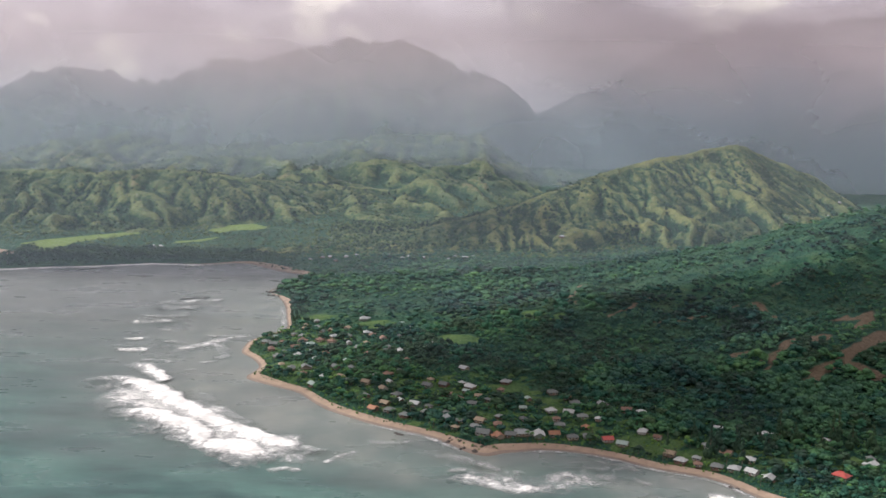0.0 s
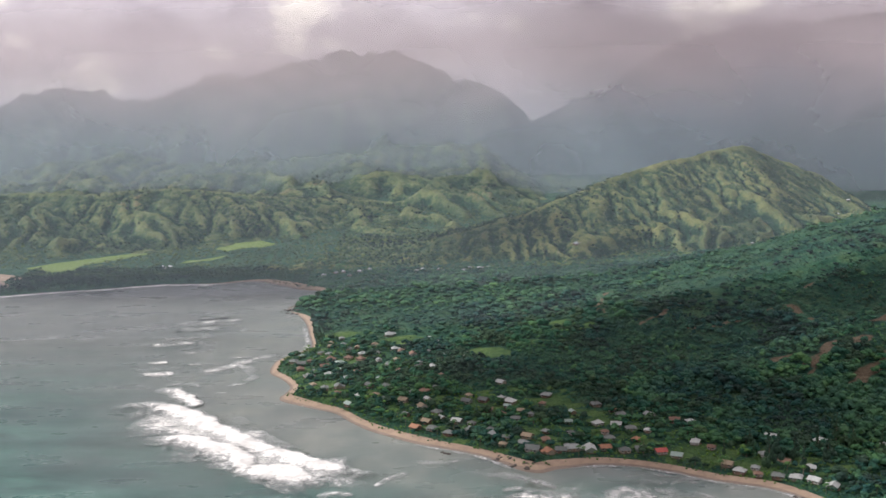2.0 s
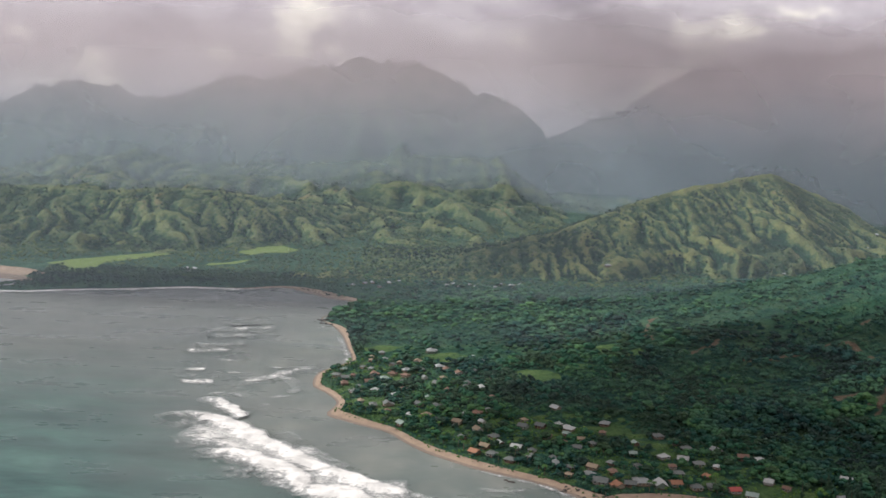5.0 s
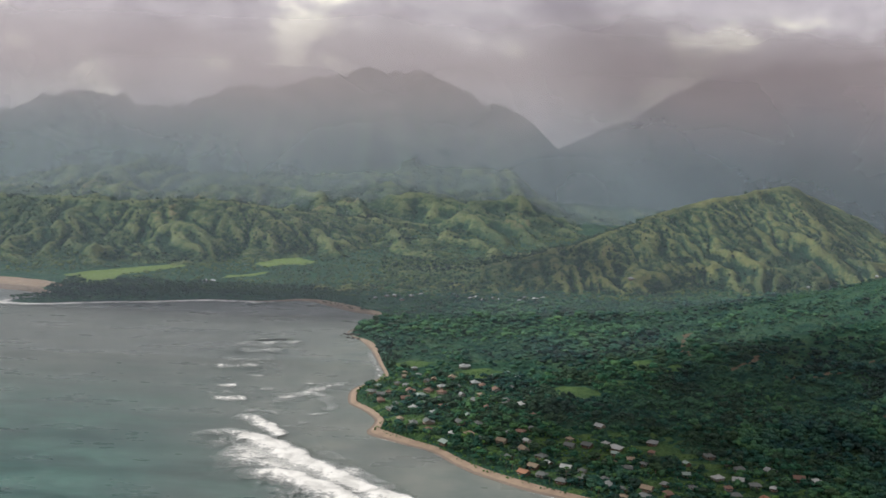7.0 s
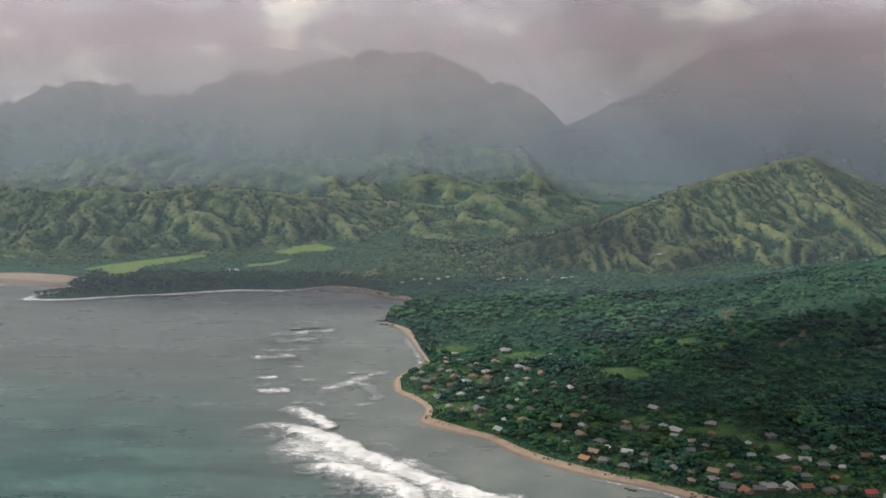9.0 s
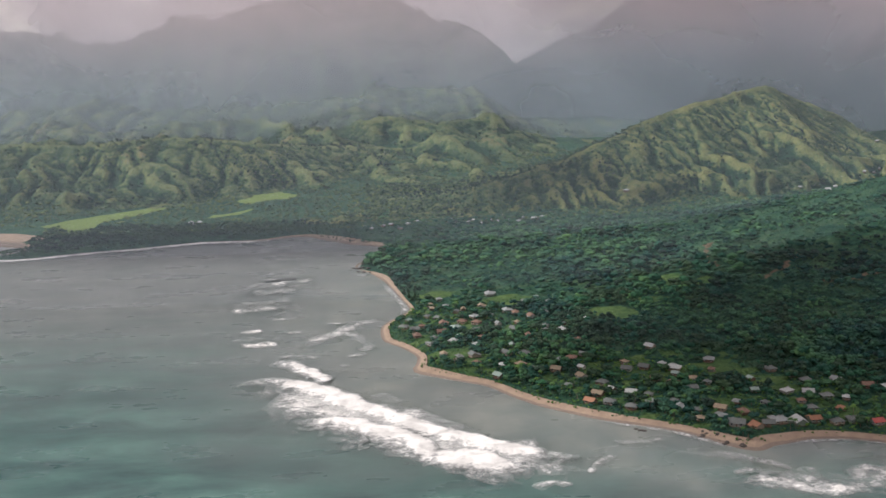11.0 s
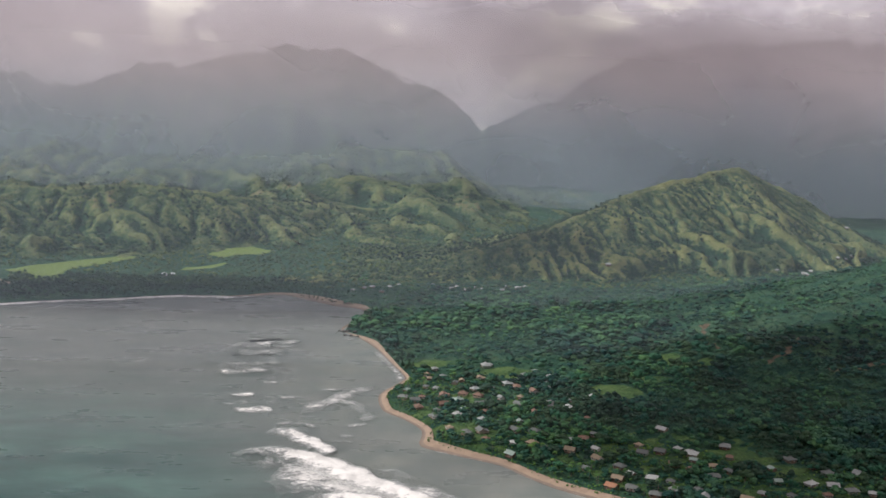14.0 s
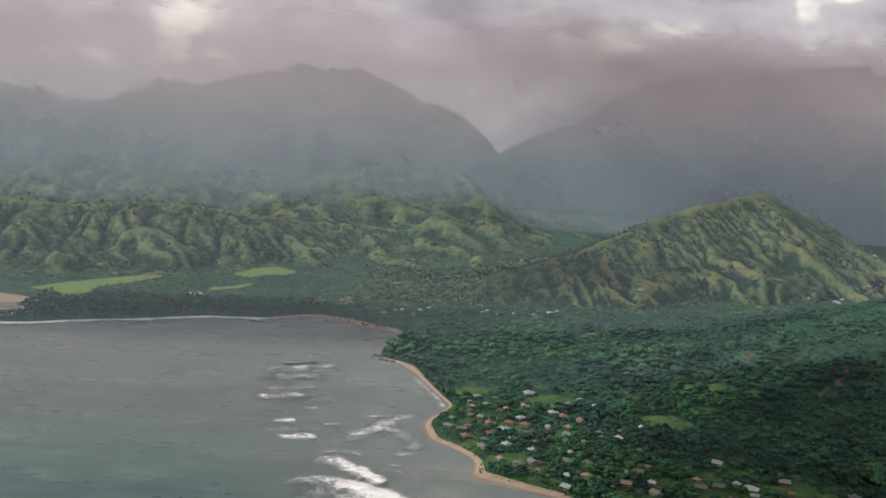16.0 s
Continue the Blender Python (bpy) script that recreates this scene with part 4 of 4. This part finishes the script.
def place_house(x, y, colour, size, setting, group, rng):
    hip = rng.random() < 0.6
    wall = int(rng.integers(4))
    wing = int(rng.choice([-1, 1])) if size and rng.random() < 0.5 else 0
    key = (colour, size, hip, wall, wing)
    k = COAST[((COAST - (x, y)) ** 2).sum(1).argmin()]
    j = min(((COAST - (x, y)) ** 2).sum(1).argmin() + 3, len(COAST) - 1)
    turn = math.degrees(math.atan2(*(COAST[j] - k)[::-1])) + 180 + rng.normal(0, 14) + (90 if rng.random() < 0.2 else 0)
    z = float(ground_height(np.array([x]), np.array([y]))[0])
    if y > 2000 and x > -300:
        z = max(z, float(sample("hill", np.array([x]), np.array([y]))[0][0]))
    m = pose(x, y, z, 0, 0, turn)
    if key in PROTOTYPES:
        ob = copy_thing(PROTOTYPES[key], m)
    else:
        ob = PROTOTYPES[key] = make_house(*key)
        ob.matrix_basis = m
    size_word = ("small", "low", "large")[size]
    tagged(ob, f"{size_word} {WALL_WORDS[wall]} house with {ROOF_WORDS[colour]} roof {setting}", "house", group)
    HOUSE_SPOTS.append((x, y, SIZES[size][0] * 0.5))


BEACH_HOUSES = [(-14, 962, 1, 1), (14, 938, 1, 1), (22, 921, 2, 2), (36, 914, 4, 1), (58, 923, 1, 2), (73, 919, 0, 2), (87, 922, 4, 1), (36, 945, 3, 1), (47, 918, 2, 1), (20, 956, 6, 1), (-4, 936, 6, 0), (94, 946, 2, 1), (-53, 970, 2, 1), (-69, 984, 2, 1), (-85, 988, 4, 1), (-45, 1004, 0, 1), (-60, 1016, 0, 0), (103, 915, 2, 1)]
LANE_HOUSES = [(-2, 1023, 3, 1), (-14, 1037, 3, 1), (9, 1061, 0, 2), (2, 1075, 0, 0), (4, 1128, 0, 1), (48, 1077, 1, 1), (42, 1050, 3, 0), (89, 986, 0, 1), (106, 981, 0, 1), (118, 970, 2, 1), (69, 1020, 7, 0), (95, 1041, 2, 1), (108, 1024, 4, 0), (115, 1008, 2, 1), (11, 1006, 2, 1), (-80, 1053, 6, 1), (-65, 1034, 2, 1), (-75, 1078, 0, 0), (-72, 1202, 0, 1), (-36, 1237, 0, 1), (-59, 1250, 1, 0), (-66, 1118, 2, 0), (-31, 997, 2, 0)]
EAST_HOUSES = [(142, 1004, 1, 1), (163, 989, 3, 1), (176, 981, 0, 1), (133, 964, 0, 0), (118, 943, 4, 0), (118, 917, 2, 1), (134, 910, 5, 1), (146, 899, 7, 1), (169, 930, 0, 1), (239, 937, 0, 1), (279, 921, 0, 2), (190, 861, 0, 1), (205, 867, 1, 0), (203, 853, 3, 0), (233, 878, 3, 1), (218, 848, 2, 1), (231, 843, 0, 1), (244, 836, 0, 1), (254, 822, 0, 1), (249, 863, 0, 1), (315, 828, 5, 2), (330, 852, 5, 0), (349, 852, 0, 1), (354, 867, 2, 0)]
POINT_HOUSES = [(-241, 1249, 2, 1), (-229, 1237, 2, 1), (-227, 1214, 3, 1), (-214, 1182, 2, 1), (-190, 1187, 0, 1), (-167, 1168, 1, 1), (-203, 1145, 6, 0), (-174, 1133, 2, 1), (-149, 1098, 0, 0), (-131, 1097, 6, 1), (-156, 1068, 7, 1), (-100, 1075, 6, 1), (-132, 1377, 1, 2), (-169, 1313, 6, 0), (-148, 1321, 6, 1), (-212, 1291, 2, 0), (-202, 1284, 1, 0), (-178, 1304, 2, 0), (-159, 1277, 1, 1), (-63, 1226, 2, 0), (330, 907, 0, 0)]
HAMLET_HOUSES = [(-595, 1974, 0, 2), (-584, 1982, 0, 1), (-100, 1915, 0, 0), (-58, 1889, 0, 0), (-25, 1888, 1, 0), (20, 1921, 0, 0), (-215, 1905, 0, 0), (-258, 1893, 1, 0), (-277, 1872, 0, 0), (-244, 1902, 0, 0), (-199, 1923, 0, 0), (-111, 1897, 0, 0), (-90, 1884, 0, 0), (-71, 1908, 0, 0), (-43, 1895, 0, 0), (-14, 1918, 0, 0), (5, 1903, 0, 1), (-194, 1368, 1, 0), (-230, 1866, 2, 0), (-140, 1930, 1, 0)]
HILL_HOUSES = [(194, 2023, 0, 1), (206, 1997, 1, 0), (648, 2150, 0, 1), (613, 2092, 0, 0), (700, 2190, 0, 0), (560, 2110, 1, 0), (616, 2112, 0, 1), (806, 2291, 0, 0), (736, 2213, 0, 0), (858, 2432, 1, 0), (840, 2405, 0, 0), (780, 2262, 1, 0), (890, 2480, 0, 0)]
rng = np.random.default_rng(5)
for rows, setting, group in ((BEACH_HOUSES, "behind the beach", "houses along the beach"), (LANE_HOUSES, "among trees", "houses inland of the beach"), (EAST_HOUSES, "near the east shore", "houses on the east shore"),
                             (POINT_HOUSES, "on the point", "houses on the point"), (HAMLET_HOUSES, "in the valley", "houses in the far hamlet"), (HILL_HOUSES, "below the hill", "houses below the hill")):
    for x, y, c, s in rows:
        place_house(x, y, c, s, setting, group, rng)
# the closely built point: smaller roofs between the larger ones
for k in range(80):
    x, y = rng.uniform(-245, -60), rng.uniform(1075, 1345)
    if float(inland(np.array([x]), np.array([y]))[0]) < 20 or min(math.hypot(x - a, y - b) for a, b, _ in HOUSE_SPOTS) < 13.5:
        continue
    place_house(x, y, int(rng.choice([1, 2, 2, 2, 3, 3, 6, 7, 7])), int(rng.choice([0, 0, 1])), "on the point", "houses on the point", rng)
for k in range(110):
    x, y = rng.uniform(-100, 250), rng.uniform(850, 1090)
    if float(inland(np.array([x]), np.array([y]))[0]) < 24 or min(math.hypot(x - a, y - b) for a, b, _ in HOUSE_SPOTS) < 15 or y > 1110 - 0.75 * (x + 60):
        continue
    place_house(x, y, int(rng.choice([1, 2, 2, 2, 3, 3, 6, 7])), int(rng.choice([0, 0, 1])), "among trees", "houses inland of the beach", rng)


# ---- woods ----
rng = np.random.default_rng(11)
NEAR_CROWNS = [crown(rng, 4, 26, 0.55, 0.62) for _ in range(9)]
FAR_CROWNS = [crown(rng, 2, 10, 0.62, 0.45) for _ in range(8)]
SCRUB_CROWNS = [crown(rng, 1, 6, 0.8, 0.2) for _ in range(6)]
SPOTS = np.array(HOUSE_SPOTS)


def near_house(x, y):
    """Metres from the nearest house wall."""
    best = np.full(len(x), 1e9)
    for hx, hy, r in SPOTS:
        best = np.minimum(best, np.hypot(x - hx, y - hy) - r)
    return best


def land_top(x, y):
    """Height of whichever land lies uppermost."""
    z = ground_height(x, y)
    for name in ("hill", "foothill_ridge", "foothills"):
        xs, ys = RANGES[name][:2]
        inside = (x > xs[0]) & (x < xs[-1]) & (y > ys[0]) & (y < ys[-1])
        z = np.maximum(z, np.where(inside, sample(name, x, y)[0], -99))
    return z


def village(x, y):
    return np.clip(1.3 * bell(x, y, -170, 1210, 110, 150) + bell(x, y, 30, 980, 140, 70) + bell(x, y, 220, 880, 130, 60) + 0.8 * bell(x, y, -20, 1090, 90, 70), 0, 1)


def clearing(x, y):
    """How open the wood is: rough grass shows between the crowns."""
    return 0.55 * smooth(0.50, 0.66, fbm(x / 38, y / 38, 6, 4)) * (0.35 + 0.65 * smooth(5, 20, near_hill(x, y)) + 0.5 * smooth(1400, 1600, y))


def mixed_wood(x, y, z, size, crowns, seed, tall, r, where):
    """Woodland of three kinds of tree, each in groves of its own."""
    # Beyond y 1350 more trees turn light green, to brighten the far woods.
    kind = fbm(x / 55, y / 55, 8, 4) + 0.30 * (r.random(len(x)) - 0.5) + 0.07 * smooth(1350, 1550, y)
    for lo, hi, leaf, words in ((0.0, 0.40, DARK_LEAF, "dark green trees"), (0.40, 0.54, LEAF, "dense green broadleaf woodland"), (0.54, 2.0, SHRUB, "light green scrubby trees")):
        k = (kind >= lo) & (kind < hi)
        thicket("woodland", np.column_stack([x, y, z])[k], size[k], crowns, leaf, f"{words} {where}", seed + int(10 * lo), 0.6, tall)


def build_woods():
    x, y, u = scatter(-310, 760, 640, 1330, 5.6, 1)
    d = inland(x, y)
    keep = (d > 13) & (x < 0.47 * y + 60)
    x, y, u, d = x[keep], y[keep], u[keep], d[keep]
    v = village(x, y)
    gap = near_house(x, y)
    keep = (field_mask(x, y) < 0.45) & (gap > 0.6) & (bare_mask(x, y) + 0.5 * (u - 0.5) < 0.36) & (u > 0.12 * v) & (u > 0.12 * smooth(12, 35, near_hill(x, y))) & (u > clearing(x, y))
    x, y, d, v, gap = x[keep], y[keep], d[keep], v[keep], gap[keep]
    r = np.random.default_rng(3)
    patch = fbm(x / 70, y / 70, 9, 3)
    size = (1.7 + 3.0 * smooth(0.40, 0.75, patch) + r.random(len(x)) ** 3 * 5.0) * (1 - 0.30 * v) * (1 - 0.30 * smooth(50, 14, d))
    size *= 1 - 0.2 * smooth(20, 60, near_hill(x, y))
    size = np.minimum(size, 0.7 * gap + 1.5)
    z = ground_height(x, y)
    mixed_wood(x, y, z, size, NEAR_CROWNS, 4, 1.15, r, "behind the village")
    x, y, u = scatter(-310, 1050, 1330, 2110, 8.4, 2)
    d = inland(x, y)
    keep = (d > 10) & (x < 0.47 * y + 60)
    x, y, u, d = x[keep], y[keep], u[keep], d[keep]
    keep = (field_mask(x, y) < 0.45) & (near_house(x, y) > 3) & (bare_mask(x, y) + 0.5 * (u - 0.5) < 0.36) & (u > 0.06 + 0.10 * smooth(12, 35, near_hill(x, y))) & (u > clearing(x, y))
    x, y, d = x[keep], y[keep], d[keep]
    patch = fbm(x / 90, y / 90, 4, 3)
    size = 2.6 + 4.0 * smooth(0.38, 0.75, patch) + r.random(len(x)) ** 3 * 6.5
    size *= (1 - 0.22 * smooth(20, 60, near_hill(x, y))) * (1 - 0.35 * smooth(1750, 1900, y))
    mixed_wood(x, y, ground_height(x, y), size, FAR_CROWNS, 5, 0.85, r, "over the valley and low hill")
    x, y, u = scatter(-900, -300, 1735, 1965, 7.0, 6)
    d = inland(x, y)
    keep = (d > 4) & (field_mask(x, y) < 0.3) & ~((x < -836) & (y > 1800) & (d < 130))
    x, y = x[keep], y[keep]
    size = (3.0 + 1.9 * r.random(len(x))) * (1 - 0.45 * smooth(-420, -330, x))
    thicket("headland_trees", np.column_stack([x, y, ground_height(x, y)]), size, FAR_CROWNS, DARK_LEAF, "dark tall trees crowding the headland shore", 7, 0.8, 1.25)
    x, y, u = scatter(-1700, 420, 1900, 2760, 11.0, 8)
    d = inland(x, y)
    z = land_top(x, y)
    keep = (d > 70 + 70 * smooth(-820, -870, x)) & (field_mask(x, y) < 0.3) & (u > 0.22) & (z - ground_height(x, y) < 14) & (x > -1700 + 0.4 * (y - 1900))
    x, y, z = x[keep], y[keep], z[keep]
    size = (3.2 + 3.4 * r.random(len(x)) ** 1.5) * (0.75 + 0.6 * fbm(x / 60, y / 60, 7, 3))
    thicket("valley_scrub", np.column_stack([x, y, z]), size, FAR_CROWNS, SUNLIT_SCRUB, "scrub and trees on the valley floor", 9, 0.4, 0.8)

    # knee-high to man-high brush on the low hill
    x, y, u = scatter(40, 800, 960, 1900, 6.5, 23)
    keep = (near_hill(x, y) > 7) & (x < 0.47 * y + 60) & (bare_mask(x, y) < 0.25) & (field_mask(x, y) < 0.3) & (u < 0.75)
    x, y = x[keep], y[keep]
    thicket("brush", np.column_stack([x, y, ground_height(x, y)]), 1.0 + 2.2 * r.random(len(x)) ** 2, SCRUB_CROWNS, SHRUB, "olive green brush covering the low hill", 24, 0.35)

    # garden bushes and the salt-hardy hedge behind the sand
    x, y, u = scatter(-270, 380, 790, 1360, 4.0, 14)
    d = inland(x, y)
    fringe = smooth(24, 12, d)
    keep = (d > 6.5) & (d < 150) & (u < 0.50 * village(x, y) + 0.55 * fringe) & (near_house(x, y) > 0.6)
    x, y, d = x[keep], y[keep], d[keep]
    thicket("garden_bushes", np.column_stack([x, y, ground_height(x, y)]), 1.0 + 2.0 * r.random(len(x)) ** 1.5, SCRUB_CROWNS, PALM_LEAF, "low green bushes in gardens and behind the beach", 15, 0.4)


build_woods()


def build_scrub():
    r = np.random.default_rng(21)
    for name, x0, x1, y0, y1, step, lo, hi, cut, label in (
            ("hill", -300, 1100, 1960, 2780, 6.5, 2.0, 7.5, 0.46, "scattered dark shrubs in the gullies of the hill"),
            ("foothill_ridge", -1700, 0, 2170, 2720, 7.5, 2.2, 7.0, 0.43, "shrubs clinging to the foothill ridge"),
            ("foothills", -1900, 350, 2500, 3720, 12.0, 2.5, 9.0, 0.44, "patchy forest on the foothills")):
        x, y, u = scatter(x0, x1, y0, y1, step, 31)
        z, spur = sample(name, x, y)
        patch = fbm(x / 80, y / 80, 2, 4)
        keep = (patch + 0.45 * (0.5 - spur) + 0.55 * (u - 0.5) > cut) & (z > land_top(x, y) - 1)
        x, y, z = x[keep], y[keep], z[keep]
        size = lo + (hi - lo) * r.random(len(x)) ** 2.2
        thicket("scrub", np.column_stack([x, y, z]), size, SCRUB_CROWNS, DARK_LEAF, label, 33, 0.45)


build_scrub()


# ---- single trees ----
def tube(bm, pts, radii, sides=6):
    rings = []
    for (x, y, z), r in zip(pts, radii):
        rings.append([bm.verts.new((x + r * math.cos(2 * math.pi * k / sides), y + r * math.sin(2 * math.pi * k / sides), z)) for k in range(sides)])
    for a, b in zip(rings, rings[1:]):
        for k in range(sides):
            bm.faces.new((a[k], a[(k + 1) % sides], b[(k + 1) % sides], b[k]))
    bm.faces.new(rings[-1])


def bm_from(v, f):
    bm = bmesh.new()
    vs = [bm.verts.new(p) for p in v]
    for q in f:
        bm.faces.new([vs[k] for k in q])
    return bm


def make_broadleaf(rng, height, radius, material):
    root = new("tree")
    bm = bmesh.new()
    top = height * 0.55
    tube(bm, [(0, 0, -0.6), (0.1, 0.05, top * 0.5), (0.15, 0.2, top)], [0.38, 0.28, 0.2])
    trunk = part("trunk", bm, BARK, root)
    for k in range(4):
        a = k * 1.6 + rng.uniform(0, 0.7)
        bm = bmesh.new()
        q = radius * 0.55
        tube(bm, [(0.15, 0.2, top * 0.85), (q * 0.5 * math.cos(a), q * 0.5 * math.sin(a), top * 1.15), (q * math.cos(a), q * math.sin(a), top * 1.4)], [0.17, 0.12, 0.06], 5)
        part("limb", bm, BARK, trunk)
    v, f = crown(rng, 9, 70, 0.7, 0.68)
    part("crown", bm_from(v * np.array([radius, radius, height * 0.52]) + np.array([0, 0, height * 0.55]), f), material, root)
    return root


def make_ironwood(rng, height, radius):
    """A tall feathery dark tree, narrow, tapering upwards."""
    root = new("ironwood_tree")
    bm = bmesh.new()
    tube(bm, [(0, 0, -0.6), (0, 0.1, height * 0.5), (0.1, 0, height * 0.95)], [0.4, 0.25, 0.06])
    part("trunk", bm, BARK, root)
    vs, fs, n = [], [], 0
    for k in range(14):
        h = 0.16 + 0.8 * k / 13
        a = rng.uniform(0, 6.3)
        r = radius * (1.05 - h) * rng.uniform(0.7, 1.15) + 0.4
        v, f = crown(rng, 2, 12, 1.1, 0.5)
        vs.append(v * np.array([r, r, r * 1.3]) + np.array([0.45 * r * math.cos(a), 0.45 * r * math.sin(a), height * h]))
        fs.append(f + n)
        n += len(v)
    part("crown", bm_from(np.vstack(vs), np.vstack(fs)), DARK_LEAF, root)
    return root


def make_palm(rng, height):
    root = new("coconut_palm")
    bm = bmesh.new()
    lean = rng.uniform(-1.2, 1.2)
    tube(bm, [(0, 0, -0.5), (lean * 0.3, 0, height * 0.4), (lean, 0.3, height)], [0.22, 0.16, 0.12])
    part("trunk", bm, BARK, root)
    for k in range(13):
        a = k * 2.4 + rng.uniform(-0.2, 0.2)
        up = rng.uniform(-0.2, 0.9)
        bm = bmesh.new()
        rows = []
        for q in range(5):
            t = q / 4
            r = 3.0 * t
            z = height + up * 1.6 * t - 2.2 * t * t
            w = 0.55 * math.sin(math.pi * min(t + 0.12, 1)) + 0.05
            c, s = math.cos(a), math.sin(a)
            rows.append([bm.verts.new((lean + r * c - e * w * s, 0.3 + r * s + e * w * c, z - 0.35 * abs(e) * w)) for e in (-1, 0, 1)])
        for p, q in zip(rows, rows[1:]):
            bm.faces.new((p[0], p[1], q[1], q[0]))
            bm.faces.new((p[1], p[2], q[2], q[1]))
        part("frond", bm, PALM_LEAF, root)
    return root


def plant(makers, spots, label, category, group, rng):
    made = []
    for k, (x, y, s) in enumerate(spots):
        z = float(ground_height(np.array([x]), np.array([y]))[0])
        m = pose(x, y, z, 0, 0, rng.uniform(0, 360)) @ Matrix.Diagonal((s, s, s, 1))
        j = k % len(makers)
        if len(made) <= j:
            ob = makers[j]()
            ob.matrix_basis = m
            made.append(ob)
        else:
            ob = copy_thing(made[j], Matrix.Identity(4))
            ob.matrix_basis = m
        tagged(ob, label, category, group)


def random_spots(n, x0, x1, y0, y1, dmin, dmax, clear, rng, lo=0.8, hi=1.25):
    out = []
    while len(out) < n:
        x, y = rng.uniform(x0, x1, 400), rng.uniform(y0, y1, 400)
        d = inland(x, y)
        ok = (d > dmin) & (d < dmax) & (near_house(x, y) > clear) & (field_mask(x, y) < 0.3)
        out += [(a, b, rng.uniform(lo, hi)) for a, b in zip(x[ok], y[ok])]
    return out[:n]


rng = np.random.default_rng(77)
plant([lambda: make_broadleaf(rng, 8, 4.6, LEAF), lambda: make_broadleaf(rng, 7, 3.8, SHRUB), lambda: make_broadleaf(rng, 9, 5.2, DARK_LEAF), lambda: make_broadleaf(rng, 6, 3.6, LEAF)],
      random_spots(190, -260, 330, 820, 1340, 17, 130, 3.5, rng), "round green broadleaf tree in a village garden", "tree", "garden trees", rng)
plant([lambda: make_palm(rng, 8.5), lambda: make_palm(rng, 10.0), lambda: make_palm(rng, 7.0)],
      random_spots(70, -260, 320, 800, 1340, 15, 60, 2.5, rng), "slender coconut palm in a village garden", "palm tree", "coconut palms", rng)
IRONWOODS = [(222, 890, 1.0), (217, 870, 1.05), (240, 852, 1.0), (210, 903, 0.9), (184, 890, 0.7), (228, 882, 1.15), (290, 915, 1.1), (243, 884, 1.0), (339, 905, 1.15), (346, 890, 1.0), (331, 897, 1.2), (300, 903, 0.9), (268, 898, 0.8), (360, 880, 1.1), (318, 885, 0.9), (270, 880, 0.9)]
plant([lambda: make_ironwood(rng, 29, 4.2), lambda: make_ironwood(rng, 25, 5.0)], IRONWOODS, "tall dark narrow ironwood tree near the shore", "tree", "ironwood trees", rng)
SHORE_IRONWOODS = [(x, y, s * 0.55) for x, y, s in random_spots(70, -300, -215, 1360, 1720, 7, 32, 3, rng)]
plant([lambda: make_ironwood(rng, 15, 4.4), lambda: make_ironwood(rng, 13, 4.8)], SHORE_IRONWOODS, "feathery dark ironwood tree on the rocky point", "tree", "ironwoods on the point", rng)


# ---- rocks on the shore ----
def rock_material():
    m, nt, b, co = surface("lava_rock", 0.9)
    nt.links.new(ramp(nt, noise_at(nt, co, 0.8, 5), [(0.3, (0.025, 0.022, 0.020)), (0.7, (0.085, 0.072, 0.062))]), b.inputs["Base Color"])
    bump(nt, b, noise_at(nt, co, 1.5, 5), 0.8, 0.4)
    return m


ROCK = rock_material()
rng = np.random.default_rng(91)
ROCK_BEDS = [(-52, 928, 6, 5), (-5, 908, 8, 8), (6, 893, 7, 8), (-294, 1584, 7, 10), (-288, 1560, 6, 6), (-288, 1615, 7, 6), (225, 812, 4, 2), (12, 888, 5, 4)]
for cx, cy, spread, count in ROCK_BEDS:
    for k in range(count):
        v, f = lump(rng, 2)
        size = rng.uniform(0.8, 2.6)
        x, y = cx + rng.normal(0, spread), cy + rng.normal(0, spread * 0.6)
        z = max(float(ground_height(np.array([x]), np.array([y]))[0]), -0.6)
        ob = mesh_object("rock", v * np.array([size * 1.3, size, size * 0.7]), f, ROCK)
        ob.matrix_basis = pose(x, y, z + 0.1 * size, 0, 0, rng.uniform(0, 360))
        tagged(ob, "dark wet lava rock at the edge of the sea", "rock", "shore rocks")
